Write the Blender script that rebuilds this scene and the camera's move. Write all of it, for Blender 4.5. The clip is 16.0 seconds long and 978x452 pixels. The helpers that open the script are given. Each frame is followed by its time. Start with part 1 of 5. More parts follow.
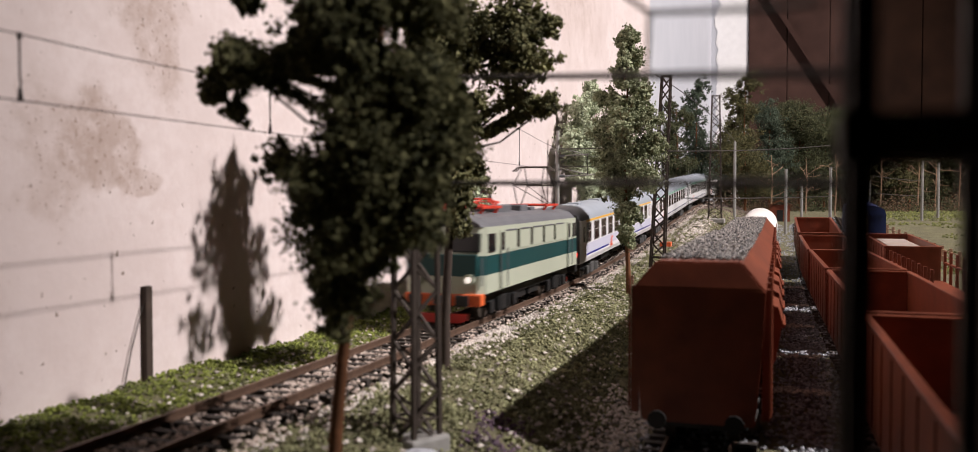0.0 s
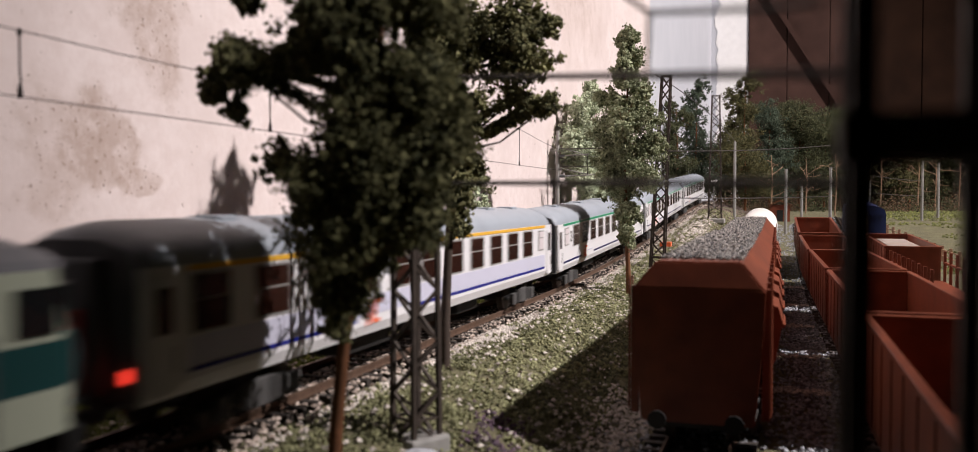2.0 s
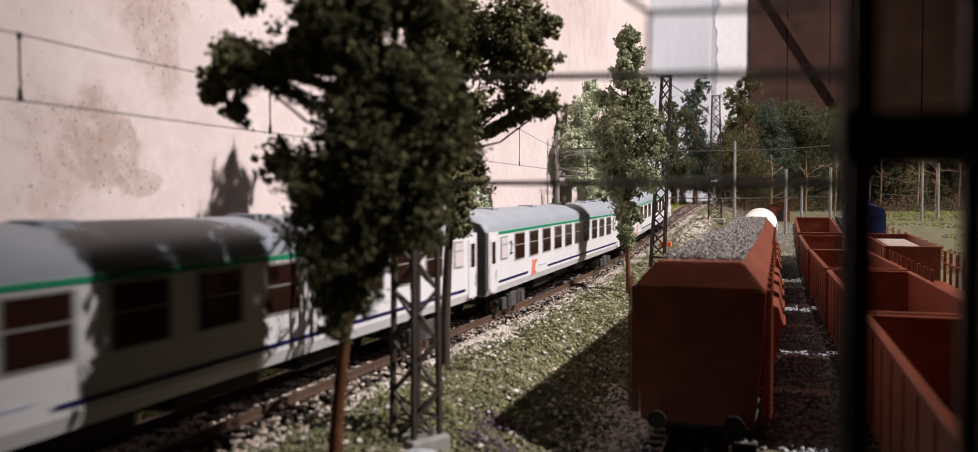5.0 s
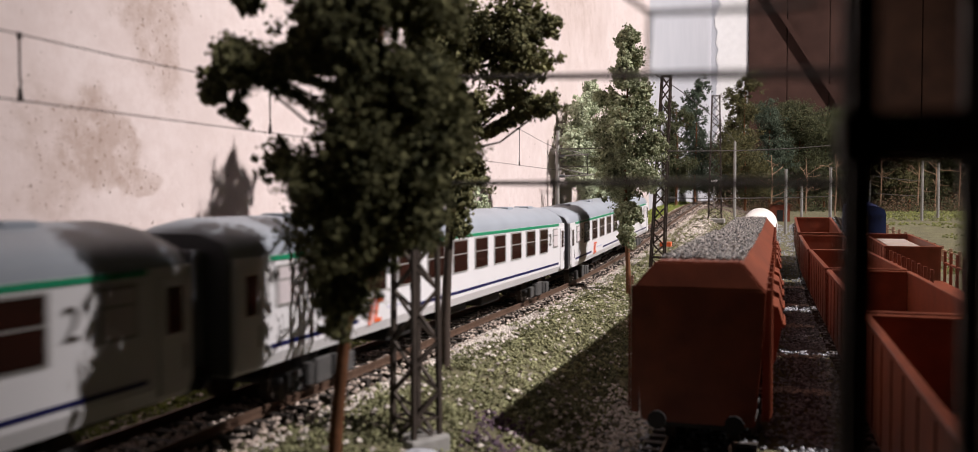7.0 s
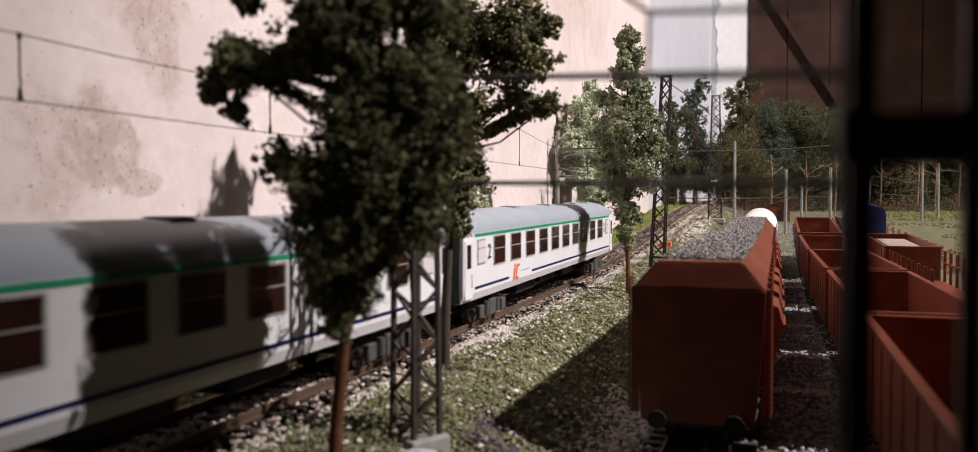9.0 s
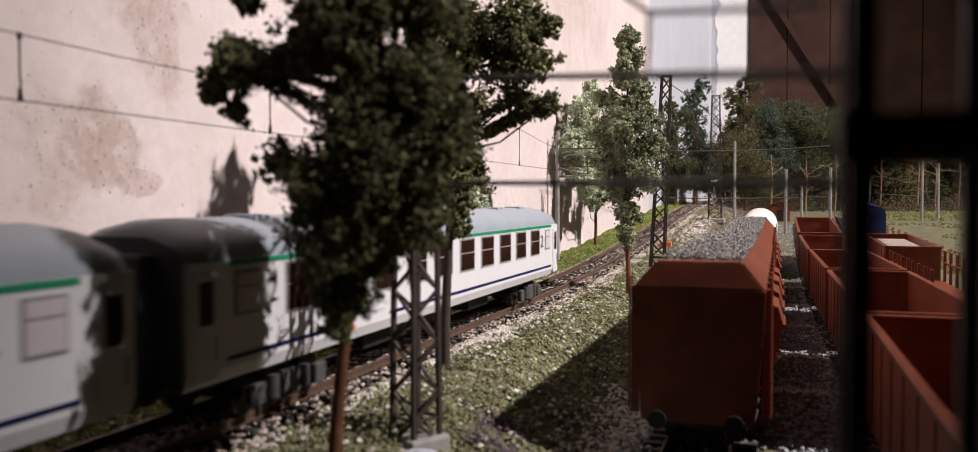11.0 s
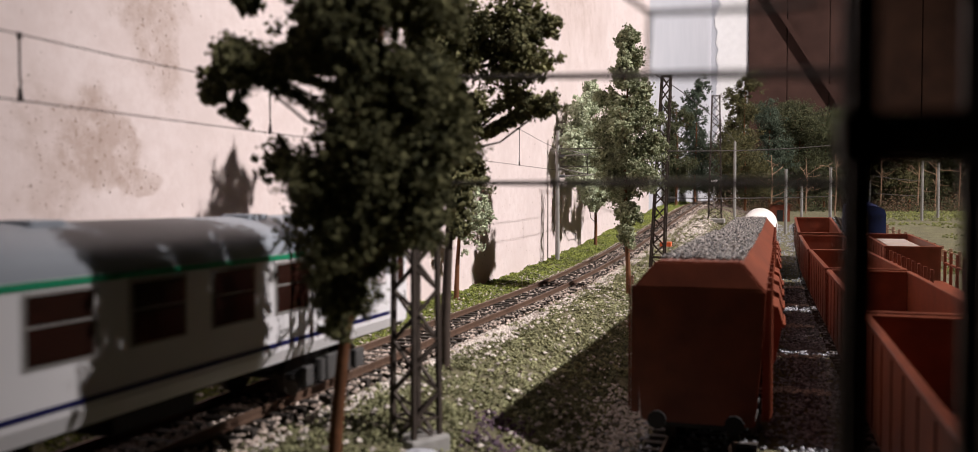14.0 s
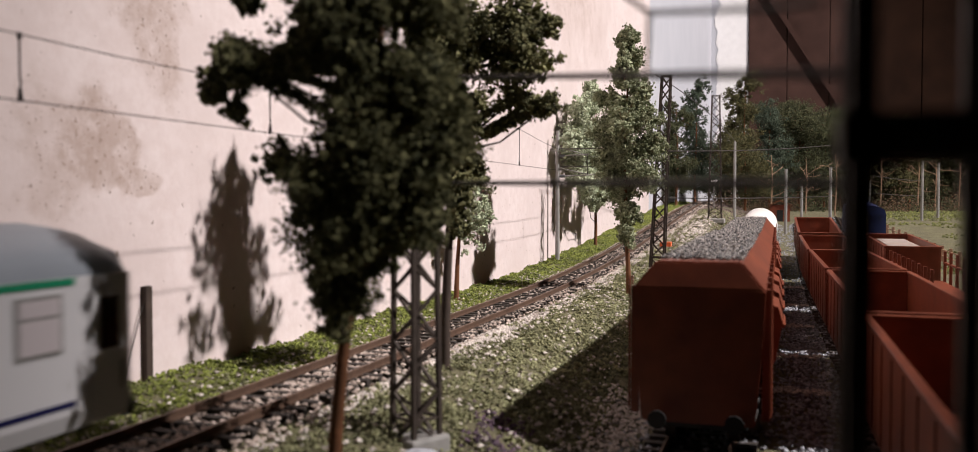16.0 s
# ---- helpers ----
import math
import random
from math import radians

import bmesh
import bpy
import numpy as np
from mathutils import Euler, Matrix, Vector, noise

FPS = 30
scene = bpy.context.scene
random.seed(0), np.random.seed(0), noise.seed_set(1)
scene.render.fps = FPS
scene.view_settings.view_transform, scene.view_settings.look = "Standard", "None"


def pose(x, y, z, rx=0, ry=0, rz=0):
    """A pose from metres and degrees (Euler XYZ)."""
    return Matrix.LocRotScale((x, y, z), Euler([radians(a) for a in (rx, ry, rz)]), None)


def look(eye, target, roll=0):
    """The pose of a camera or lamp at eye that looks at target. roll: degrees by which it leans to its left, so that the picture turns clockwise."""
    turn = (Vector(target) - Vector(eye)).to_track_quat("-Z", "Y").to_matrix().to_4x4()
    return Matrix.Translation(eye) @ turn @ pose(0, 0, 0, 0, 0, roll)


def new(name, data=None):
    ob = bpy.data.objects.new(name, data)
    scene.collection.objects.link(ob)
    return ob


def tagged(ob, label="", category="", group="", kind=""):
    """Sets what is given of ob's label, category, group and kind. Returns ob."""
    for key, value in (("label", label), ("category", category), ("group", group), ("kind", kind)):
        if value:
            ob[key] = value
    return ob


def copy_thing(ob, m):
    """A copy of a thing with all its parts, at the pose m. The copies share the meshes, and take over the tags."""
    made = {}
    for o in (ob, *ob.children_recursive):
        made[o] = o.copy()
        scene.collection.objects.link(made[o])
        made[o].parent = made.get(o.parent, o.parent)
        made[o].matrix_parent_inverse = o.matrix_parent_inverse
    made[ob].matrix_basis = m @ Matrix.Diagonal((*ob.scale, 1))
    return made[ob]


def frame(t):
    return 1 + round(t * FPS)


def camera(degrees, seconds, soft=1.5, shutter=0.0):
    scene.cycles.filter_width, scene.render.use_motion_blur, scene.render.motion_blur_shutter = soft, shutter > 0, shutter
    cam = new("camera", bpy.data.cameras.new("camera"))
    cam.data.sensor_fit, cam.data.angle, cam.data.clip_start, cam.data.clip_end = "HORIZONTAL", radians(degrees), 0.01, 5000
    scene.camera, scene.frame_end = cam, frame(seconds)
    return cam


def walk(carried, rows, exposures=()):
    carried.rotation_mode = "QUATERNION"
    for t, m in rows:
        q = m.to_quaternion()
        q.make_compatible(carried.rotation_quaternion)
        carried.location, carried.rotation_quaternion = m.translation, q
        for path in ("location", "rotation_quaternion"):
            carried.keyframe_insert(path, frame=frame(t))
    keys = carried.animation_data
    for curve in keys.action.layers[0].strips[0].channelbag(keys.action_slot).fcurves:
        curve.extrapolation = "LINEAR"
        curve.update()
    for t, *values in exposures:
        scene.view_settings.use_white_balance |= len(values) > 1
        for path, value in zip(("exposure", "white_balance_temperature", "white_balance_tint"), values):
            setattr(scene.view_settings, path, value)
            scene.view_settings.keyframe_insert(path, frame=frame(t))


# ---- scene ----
import itertools

# ---------------------------------------------------------------- camera
# World: the main track runs along +y at x = 0, rail top at z = 0; models at 1:87, true model sizes in metres.
cam = camera(58.7, 16.0, 0.9, 0.8)
EYE = (0.128, 0.0, 0.0505)
STAND = pose(EYE[0], EYE[1], EYE[2], 90 - 1.77, 0, 18.5)
cam.data.dof.use_dof = True
cam.data.dof.focus_distance = 0.62
cam.data.dof.aperture_fstop = 26.0
walk(cam, [(0.0, STAND), (16.0, STAND)])

# ---------------------------------------------------------------- light
world = bpy.data.worlds.new("room")
scene.world = world
world.use_nodes = True
world.node_tree.nodes["Background"].inputs[0].default_value = (1.0, 0.86, 0.74, 1)
world.node_tree.nodes["Background"].inputs[1].default_value = 0.0006
lamp = new("room_spotlight", bpy.data.lights.new("room_spotlight", "SPOT"))
lamp.data.energy = 1185
lamp.data.spot_size = radians(39.9)
lamp.data.spot_blend = 0.38
lamp.data.shadow_soft_size = 0.042
lamp.data.color = (1.0, 0.918, 0.91)
lamp.matrix_world = look((2.77, 0.55, 2.74), (-0.045, 1.38, 0.05))
scene.view_settings.exposure = 0.0


# ---------------------------------------------------------------- materials
def material(name, base, rough=0.7, metal=0.0, var=0.25, scale=300.0, bump=0.3, second=None, depth=0.0004, island=0.0, emit=0.0, spec=0.4):
    """Two scales of noise mix the base colour with a darker or second one; fine relief; optional change from piece to piece."""
    m = bpy.data.materials.new(name)
    m.use_nodes = True
    nt = m.node_tree
    bsdf = nt.nodes["Principled BSDF"]
    co = nt.nodes.new("ShaderNodeTexCoord")
    n1 = nt.nodes.new("ShaderNodeTexNoise")
    n1.inputs["Scale"].default_value = scale
    n1.inputs["Detail"].default_value = 6
    n2 = nt.nodes.new("ShaderNodeTexNoise")
    n2.inputs["Scale"].default_value = scale * 0.13
    n2.inputs["Detail"].default_value = 4
    nt.links.new(co.outputs["Object"], n1.inputs["Vector"])
    nt.links.new(co.outputs["Object"], n2.inputs["Vector"])
    add = nt.nodes.new("ShaderNodeMath")
    add.operation = "ADD"
    nt.links.new(n1.outputs[0], add.inputs[0])
    nt.links.new(n2.outputs[0], add.inputs[1])
    last = add.outputs[0]
    if island:
        geo = nt.nodes.new("ShaderNodeNewGeometry")
        mul = nt.nodes.new("ShaderNodeMath")
        mul.operation = "MULTIPLY_ADD"
        mul.inputs[1].default_value = island
        nt.links.new(geo.outputs["Random Per Island"], mul.inputs[0])
        nt.links.new(last, mul.inputs[2])
        sub = nt.nodes.new("ShaderNodeMath")
        sub.operation = "SUBTRACT"
        sub.inputs[1].default_value = island * 0.5
        nt.links.new(mul.outputs[0], sub.inputs[0])
        last = sub.outputs[0]
    ramp = nt.nodes.new("ShaderNodeMapRange")
    ramp.inputs[1].default_value = 0.6
    ramp.inputs[2].default_value = 1.4
    nt.links.new(last, ramp.inputs[0])
    mix = nt.nodes.new("ShaderNodeMix")
    mix.data_type = "RGBA"
    dark = second or tuple(c * (1 - var * 2) for c in base)
    mix.inputs[6].default_value = (*dark, 1)
    mix.inputs[7].default_value = (*base, 1)
    nt.links.new(ramp.outputs[0], mix.inputs[0])
    nt.links.new(mix.outputs[2], bsdf.inputs["Base Color"])
    bsdf.inputs["Roughness"].default_value = rough
    bsdf.inputs["Metallic"].default_value = metal
    bsdf.inputs["Specular IOR Level"].default_value = spec
    if bump:
        b = nt.nodes.new("ShaderNodeBump")
        b.inputs["Strength"].default_value = bump
        b.inputs["Distance"].default_value = depth
        nt.links.new(n1.outputs[0], b.inputs["Height"])
        nt.links.new(b.outputs[0], bsdf.inputs["Normal"])
    if emit:
        bsdf.inputs["Emission Color"].default_value = (*base, 1)
        bsdf.inputs["Emission Strength"].default_value = emit
    return m


M = {
    "wall": None,
    "wall_far": material("grey_plaster", (0.50, 0.50, 0.535), 0.9, 0, 0.1, 14, 0.2, (0.42, 0.43, 0.465)),
    "pier": material("flaking_white", (0.82, 0.80, 0.79), 0.85, 0, 0.1, 60, 0.4, (0.70, 0.68, 0.67)),
    "soil": material("bare_soil", (0.24, 0.18, 0.155), 0.95, 0, 0.3, 500, 0.8, (0.11, 0.08, 0.07), 0.001, island=0.6),
    "heather": material("heather", (0.16, 0.10, 0.14), 0.95, 0, 0.3, 500, 0.8, (0.07, 0.05, 0.07), 0.001, island=0.5),
    "lawn": material("bright_lawn", (0.18, 0.19, 0.05), 0.95, 0, 0.3, 300, 0.8, (0.07, 0.075, 0.03), 0.001, island=0.5),
    "leaf_olive": material("olive_foliage", (0.13, 0.12, 0.045), 0.95, 0, 0.3, 700, 0.8, (0.045, 0.045, 0.02), 0.001, island=0.5),
    "brush": material("brown_brush", (0.16, 0.10, 0.055), 0.95, 0, 0.3, 500, 0.8, (0.05, 0.035, 0.022), 0.001, island=0.7),
    "tank_white": material("tank_white", (0.80, 0.78, 0.74), 0.4, 0, 0.06, 100, 0),
    "navy": material("navy_paint", (0.02, 0.035, 0.12), 0.4, 0, 0.1, 100, 0),
    "ochre": material("ochre_paint", (0.42, 0.32, 0.14), 0.5, 0, 0.1, 100, 0),
    "old_wood": material("old_wood", (0.07, 0.048, 0.036), 0.85, 0, 0.3, 400, 0.3),
    "bare_wood": material("bare_wood", (0.40, 0.25, 0.16), 0.7, 0, 0.2, 300, 0.2),
    "grass": material("scatter_grass", (0.17, 0.16, 0.08), 0.95, 0, 0.3, 500, 0.9, (0.07, 0.06, 0.04), 0.002),
    "turf": material("moss_green", (0.24, 0.28, 0.055), 0.95, 0, 0.3, 400, 0.9, (0.08, 0.09, 0.028), 0.002, island=0.5),
    "tuft": material("dry_turf", (0.31, 0.31, 0.165), 0.95, 0, 0.3, 400, 0.9, (0.09, 0.09, 0.045), 0.002, island=0.6),
    "ballast": material("ballast", (0.62, 0.52, 0.45), 0.9, 0, 0.3, 900, 0.5, (0.20, 0.155, 0.125), island=0.8),
    "white_stone": material("pale_stone", (0.66, 0.60, 0.54), 0.9, 0, 0.2, 900, 0.4, (0.34, 0.30, 0.27), island=0.8),
    "grey_stone": material("grey_stone", (0.45, 0.46, 0.50), 0.9, 0, 0.2, 900, 0.4, (0.13, 0.13, 0.145), island=0.8),
    "rail": material("rusty_rail", (0.19, 0.12, 0.085), 0.55, 0.5, 0.25, 600, 0.2),
    "sleeper": material("sleeper", (0.045, 0.036, 0.030), 0.8, 0, 0.25, 600, 0.3),
    "leaf_dark": material("foam_foliage", (0.26, 0.25, 0.115), 0.95, 0, 0.3, 700, 0.8, (0.036, 0.040, 0.017), 0.001, island=0.5),
    "leaf": material("foliage", (0.40, 0.43, 0.27), 0.95, 0, 0.3, 700, 0.8, (0.09, 0.11, 0.05), 0.001, island=0.5),
    "leaf_wood": material("dark_wood_foliage", (0.11, 0.115, 0.05), 0.95, 0, 0.3, 700, 0.8, (0.020, 0.025, 0.012), 0.001, island=0.5),
    "leaf_conifer": material("conifer_green", (0.10, 0.13, 0.085), 0.95, 0, 0.3, 700, 0.8, (0.03, 0.042, 0.026), 0.001, island=0.5),
    "leaf_pale": material("pale_foliage", (0.60, 0.66, 0.47), 0.95, 0, 0.3, 700, 0.8, (0.20, 0.23, 0.14), 0.001, island=0.5),
    "bark": material("bark", (0.21, 0.085, 0.035), 0.9, 0, 0.3, 500, 0.5),
    "steel": material("dark_steel", (0.085, 0.066, 0.054), 0.6, 0.4, 0.25, 500, 0.2),
    "mast_grey": material("grey_post", (0.34, 0.33, 0.31), 0.7, 0.1, 0.2, 300, 0.2),
    "wire": material("wire", (0.07, 0.06, 0.055), 0.6, 0.5, 0.2, 500, 0),
    "wagon": material("oxide_red", (0.235, 0.062, 0.030), 0.42, 0, 0.22, 150, 0.2, (0.09, 0.024, 0.015)),
    "grit": material("dark_grit", (0.30, 0.275, 0.25), 0.5, 0, 0.3, 900, 0.4, (0.025, 0.025, 0.028), island=1.2),
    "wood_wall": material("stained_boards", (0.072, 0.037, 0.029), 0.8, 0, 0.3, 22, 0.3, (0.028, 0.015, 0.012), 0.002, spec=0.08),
    "white": material("coach_white", (0.72, 0.71, 0.72), 0.35, 0, 0.04, 60, 0),
    "roof_grey": material("coach_roof", (0.31, 0.34, 0.38), 0.5, 0, 0.1, 80, 0.05),
    "blue_dark": material("stripe_navy", (0.010, 0.012, 0.075), 0.4, 0, 0.05, 60, 0),
    "panto": material("pantograph_red", (0.62, 0.055, 0.03), 0.45, 0, 0.1, 100, 0),
    "blue": material("stripe_blue", (0.02, 0.025, 0.22), 0.4, 0, 0.05, 60, 0),
    "lilac": material("pale_violet", (0.55, 0.55, 0.66), 0.4, 0, 0.05, 60, 0),
    "green": material("stripe_green", (0.02, 0.26, 0.13), 0.4, 0, 0.05, 60, 0),
    "frost": material("frosted_pane", (0.62, 0.56, 0.57), 0.5, 0, 0.05, 60, 0),
    "yellow": material("stripe_yellow", (0.75, 0.42, 0.05), 0.4, 0, 0.05, 60, 0),
    "glass": material("window_dark", (0.026, 0.011, 0.008), 0.12, 0, 0.2, 30, 0, spec=0.5),
    # darker copy of the boards: the light's fall-off painted as colour
    "wood_shaded": material("shaded_boards", (0.026, 0.012, 0.007), 0.85, 0, 0.3, 22, 0.3, (0.009, 0.0045, 0.003), 0.002, spec=0.05),
    "cab_glass": material("cab_glass", (0.012, 0.013, 0.014), 0.1, 0, 0.2, 30, 0, spec=0.5),
    "sheet": material("pale_sheet", (0.36, 0.29, 0.25), 0.8, 0, 0.2, 200, 0.2),
    "black": material("black_frame", (0.014, 0.013, 0.013), 0.6, 0, 0.3, 300, 0.2),
    "rubber": material("grey_bellows", (0.12, 0.125, 0.13), 0.8, 0, 0.2, 200, 0.2),
    "bogie_grey": material("bogie_grey", (0.085, 0.082, 0.08), 0.7, 0, 0.25, 300, 0.2),
    "end_dark": material("end_dark", (0.13, 0.135, 0.15), 0.7, 0, 0.2, 200, 0.1),
    "orange": material("orange_red", (0.75, 0.14, 0.04), 0.45, 0, 0.08, 100, 0),
    "red": material("red_paint", (0.55, 0.04, 0.03), 0.45, 0, 0.1, 100, 0),
    "loco_pale": material("loco_pale_green", (0.43, 0.46, 0.36), 0.4, 0, 0.06, 80, 0),
    "loco_dark": material("loco_dark_green", (0.012, 0.058, 0.058), 0.4, 0, 0.1, 80, 0),
    "loco_roof": material("loco_roof", (0.13, 0.13, 0.14), 0.6, 0, 0.15, 100, 0.1),
    "lens": material("lamp_lens", (1.0, 0.90, 0.82), 0.2, 0, 0.0, 10, 0, emit=0.9),
    "tail_lens": material("tail_lens", (1.0, 0.05, 0.03), 0.2, 0, 0.0, 10, 0, emit=1.4),
}


def plaster():
    """Pale plaster with broad damp stains whose rims are darker, one patch of painted shade, fine pits and specks."""
    m = bpy.data.materials.new("stained_shaded_plaster")
    m.use_nodes = True
    nt = m.node_tree
    bsdf = nt.nodes["Principled BSDF"]
    co = nt.nodes.new("ShaderNodeTexCoord")
    def tex(scale, detail, rough=0.5):
        n = nt.nodes.new("ShaderNodeTexNoise")
        n.inputs["Scale"].default_value = scale
        n.inputs["Detail"].default_value = detail
        n.inputs["Roughness"].default_value = rough
        nt.links.new(co.outputs["Object"], n.inputs["Vector"])
        return n
    def step(src, lo, hi):
        r = nt.nodes.new("ShaderNodeMapRange")
        r.interpolation_type = "SMOOTHSTEP"
        r.inputs[1].default_value, r.inputs[2].default_value = lo, hi
        nt.links.new(src, r.inputs[0])
        return r.outputs[0]
    def mix(fac, a, b):
        x = nt.nodes.new("ShaderNodeMix")
        x.data_type = "RGBA"
        for src, k in ((fac, 0), (a, 6), (b, 7)):
            if isinstance(src, tuple):
                x.inputs[k].default_value = (*src, 1)
            else:
                nt.links.new(src, x.inputs[k])
        return x.outputs[2]
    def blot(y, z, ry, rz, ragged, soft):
        """A dark patch: an uneven oval on the wall, its rim as sharp as soft says."""
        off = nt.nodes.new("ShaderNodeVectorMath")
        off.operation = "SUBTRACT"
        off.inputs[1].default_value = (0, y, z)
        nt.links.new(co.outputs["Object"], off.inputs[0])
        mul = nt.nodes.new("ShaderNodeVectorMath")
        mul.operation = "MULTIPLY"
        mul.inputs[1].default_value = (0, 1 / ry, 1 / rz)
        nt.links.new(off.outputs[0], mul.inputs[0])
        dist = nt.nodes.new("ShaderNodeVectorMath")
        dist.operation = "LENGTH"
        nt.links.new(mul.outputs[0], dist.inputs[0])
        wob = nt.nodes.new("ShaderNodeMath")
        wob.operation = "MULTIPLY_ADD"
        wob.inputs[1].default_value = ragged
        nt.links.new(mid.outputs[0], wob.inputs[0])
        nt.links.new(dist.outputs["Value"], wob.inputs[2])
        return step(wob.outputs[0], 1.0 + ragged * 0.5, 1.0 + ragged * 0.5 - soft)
    def times(a, b):
        x = nt.nodes.new("ShaderNodeMath")
        x.operation = "MULTIPLY"
        nt.links.new(a, x.inputs[0])
        if isinstance(b, float):
            x.inputs[1].default_value = b
        else:
            nt.links.new(b, x.inputs[1])
        return x.outputs[0]
    broad = tex(16.0, 6, 0.55)
    fine = tex(160.0, 6, 0.65)
    spots = tex(420.0, 2, 0.4)
    pits = tex(700.0, 2, 0.4)
    mid = tex(48.0, 7, 0.6)
    col = mix(step(fine.outputs[0], 0.3, 0.7), (0.615, 0.520, 0.495), (0.68, 0.592, 0.570))
    col = mix(times(step(broad.outputs[0], 0.42, 0.68), 0.7), col, (0.58, 0.49, 0.465))
    stain_and_shade = (0.40, 0.305, 0.262)
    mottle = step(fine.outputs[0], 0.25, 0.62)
    # the last, widest oval paints a soft shadow high on the wall
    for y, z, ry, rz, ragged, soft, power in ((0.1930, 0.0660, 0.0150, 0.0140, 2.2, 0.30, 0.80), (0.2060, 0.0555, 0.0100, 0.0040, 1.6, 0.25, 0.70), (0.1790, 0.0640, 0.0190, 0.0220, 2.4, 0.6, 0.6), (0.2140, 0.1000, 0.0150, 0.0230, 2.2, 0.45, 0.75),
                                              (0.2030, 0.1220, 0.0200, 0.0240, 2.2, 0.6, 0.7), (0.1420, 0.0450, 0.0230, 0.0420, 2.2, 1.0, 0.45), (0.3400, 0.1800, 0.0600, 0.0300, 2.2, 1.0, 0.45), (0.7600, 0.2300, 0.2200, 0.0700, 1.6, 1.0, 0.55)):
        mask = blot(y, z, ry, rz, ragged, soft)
        col = mix(times(times(mask, mottle), power), col, stain_and_shade)
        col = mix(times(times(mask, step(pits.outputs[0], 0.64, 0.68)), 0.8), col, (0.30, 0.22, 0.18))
    col = mix(step(spots.outputs[0], 0.725, 0.745), col, (0.28, 0.22, 0.19))
    nt.links.new(col, bsdf.inputs["Base Color"])
    bsdf.inputs["Roughness"].default_value = 0.92
    b = nt.nodes.new("ShaderNodeBump")
    b.inputs["Strength"].default_value = 0.35
    b.inputs["Distance"].default_value = 0.0006
    nt.links.new(fine.outputs[0], b.inputs["Height"])
    nt.links.new(b.outputs[0], bsdf.inputs["Normal"])
    return m


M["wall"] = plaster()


# ---------------------------------------------------------------- mesh helpers
def part(name, bm, mat, parent=None, label="", smooth=False):
    me = bpy.data.meshes.new(name)
    bm.to_mesh(me)
    bm.free()
    for mm in (mat if isinstance(mat, (list, tuple)) else [mat]):
        me.materials.append(mm)
    if smooth:
        for p in me.polygons:
            p.use_smooth = True
    ob = new(name, me)
    if parent:
        ob.parent = parent
    if label:
        ob["label"] = label
    return ob


def thing(name, label, category, group="", kind="", at=None):
    ob = tagged(new(name), label, category, group, kind)
    if at is not None:
        ob.matrix_basis = at
    return ob


def box(bm, x0, x1, y0, y1, z0, z1, bev=0.0):
    g = bmesh.new() if bev else bm
    vs = [g.verts.new(v) for v in ((x0, y0, z0), (x1, y0, z0), (x1, y1, z0), (x0, y1, z0), (x0, y0, z1), (x1, y0, z1), (x1, y1, z1), (x0, y1, z1))]
    for f in ((3, 2, 1, 0), (4, 5, 6, 7), (0, 1, 5, 4), (1, 2, 6, 5), (2, 3, 7, 6), (3, 0, 4, 7)):
        g.faces.new([vs[i] for i in f])
    if bev:
        bmesh.ops.bevel(g, geom=g.edges[:], offset=bev, segments=2, affect="EDGES", profile=0.5)
        me = bpy.data.meshes.new("tmp")
        g.to_mesh(me)
        g.free()
        bm.from_mesh(me)
        bpy.data.meshes.remove(me)
    return bm


def one_box(*a, bev=0.0):
    return box(bmesh.new(), *a, bev=bev)


def rod(bm, a, b, r0, r1=None, n=6):
    """A tapered bar between two points."""
    a, b = Vector(a), Vector(b)
    r1 = r0 if r1 is None else r1
    d = (b - a).normalized()
    u = d.orthogonal().normalized()
    w = d.cross(u)
    lo, hi = [], []
    for i in range(n):
        k = 2 * math.pi * i / n
        o = u * math.cos(k) + w * math.sin(k)
        lo.append(bm.verts.new(a + o * r0))
        hi.append(bm.verts.new(b + o * r1))
    for i in range(n):
        j = (i + 1) % n
        bm.faces.new((lo[i], lo[j], hi[j], hi[i]))
    bm.faces.new(lo[::-1])
    bm.faces.new(hi)
    return bm


def tube(bm, pts, r, n=5, radii=None):
    """A thin round line through points, its rings joined."""
    pts = [Vector(p) for p in pts]
    rings = []
    for i, p in enumerate(pts):
        d = (pts[min(i + 1, len(pts) - 1)] - pts[max(i - 1, 0)]).normalized()
        up = Vector((0, 0, 1)) if abs(d.z) < 0.9 else Vector((1, 0, 0))
        u = d.cross(up).normalized()
        w = u.cross(d)
        rings.append([bm.verts.new(p + (u * math.cos(k * 2 * math.pi / n) + w * math.sin(k * 2 * math.pi / n)) * (radii[i] if radii else r)) for k in range(n)])
    for a, b in zip(rings, rings[1:]):
        for i in range(n):
            bm.faces.new((a[i], a[(i + 1) % n], b[(i + 1) % n], b[i]))
    return bm


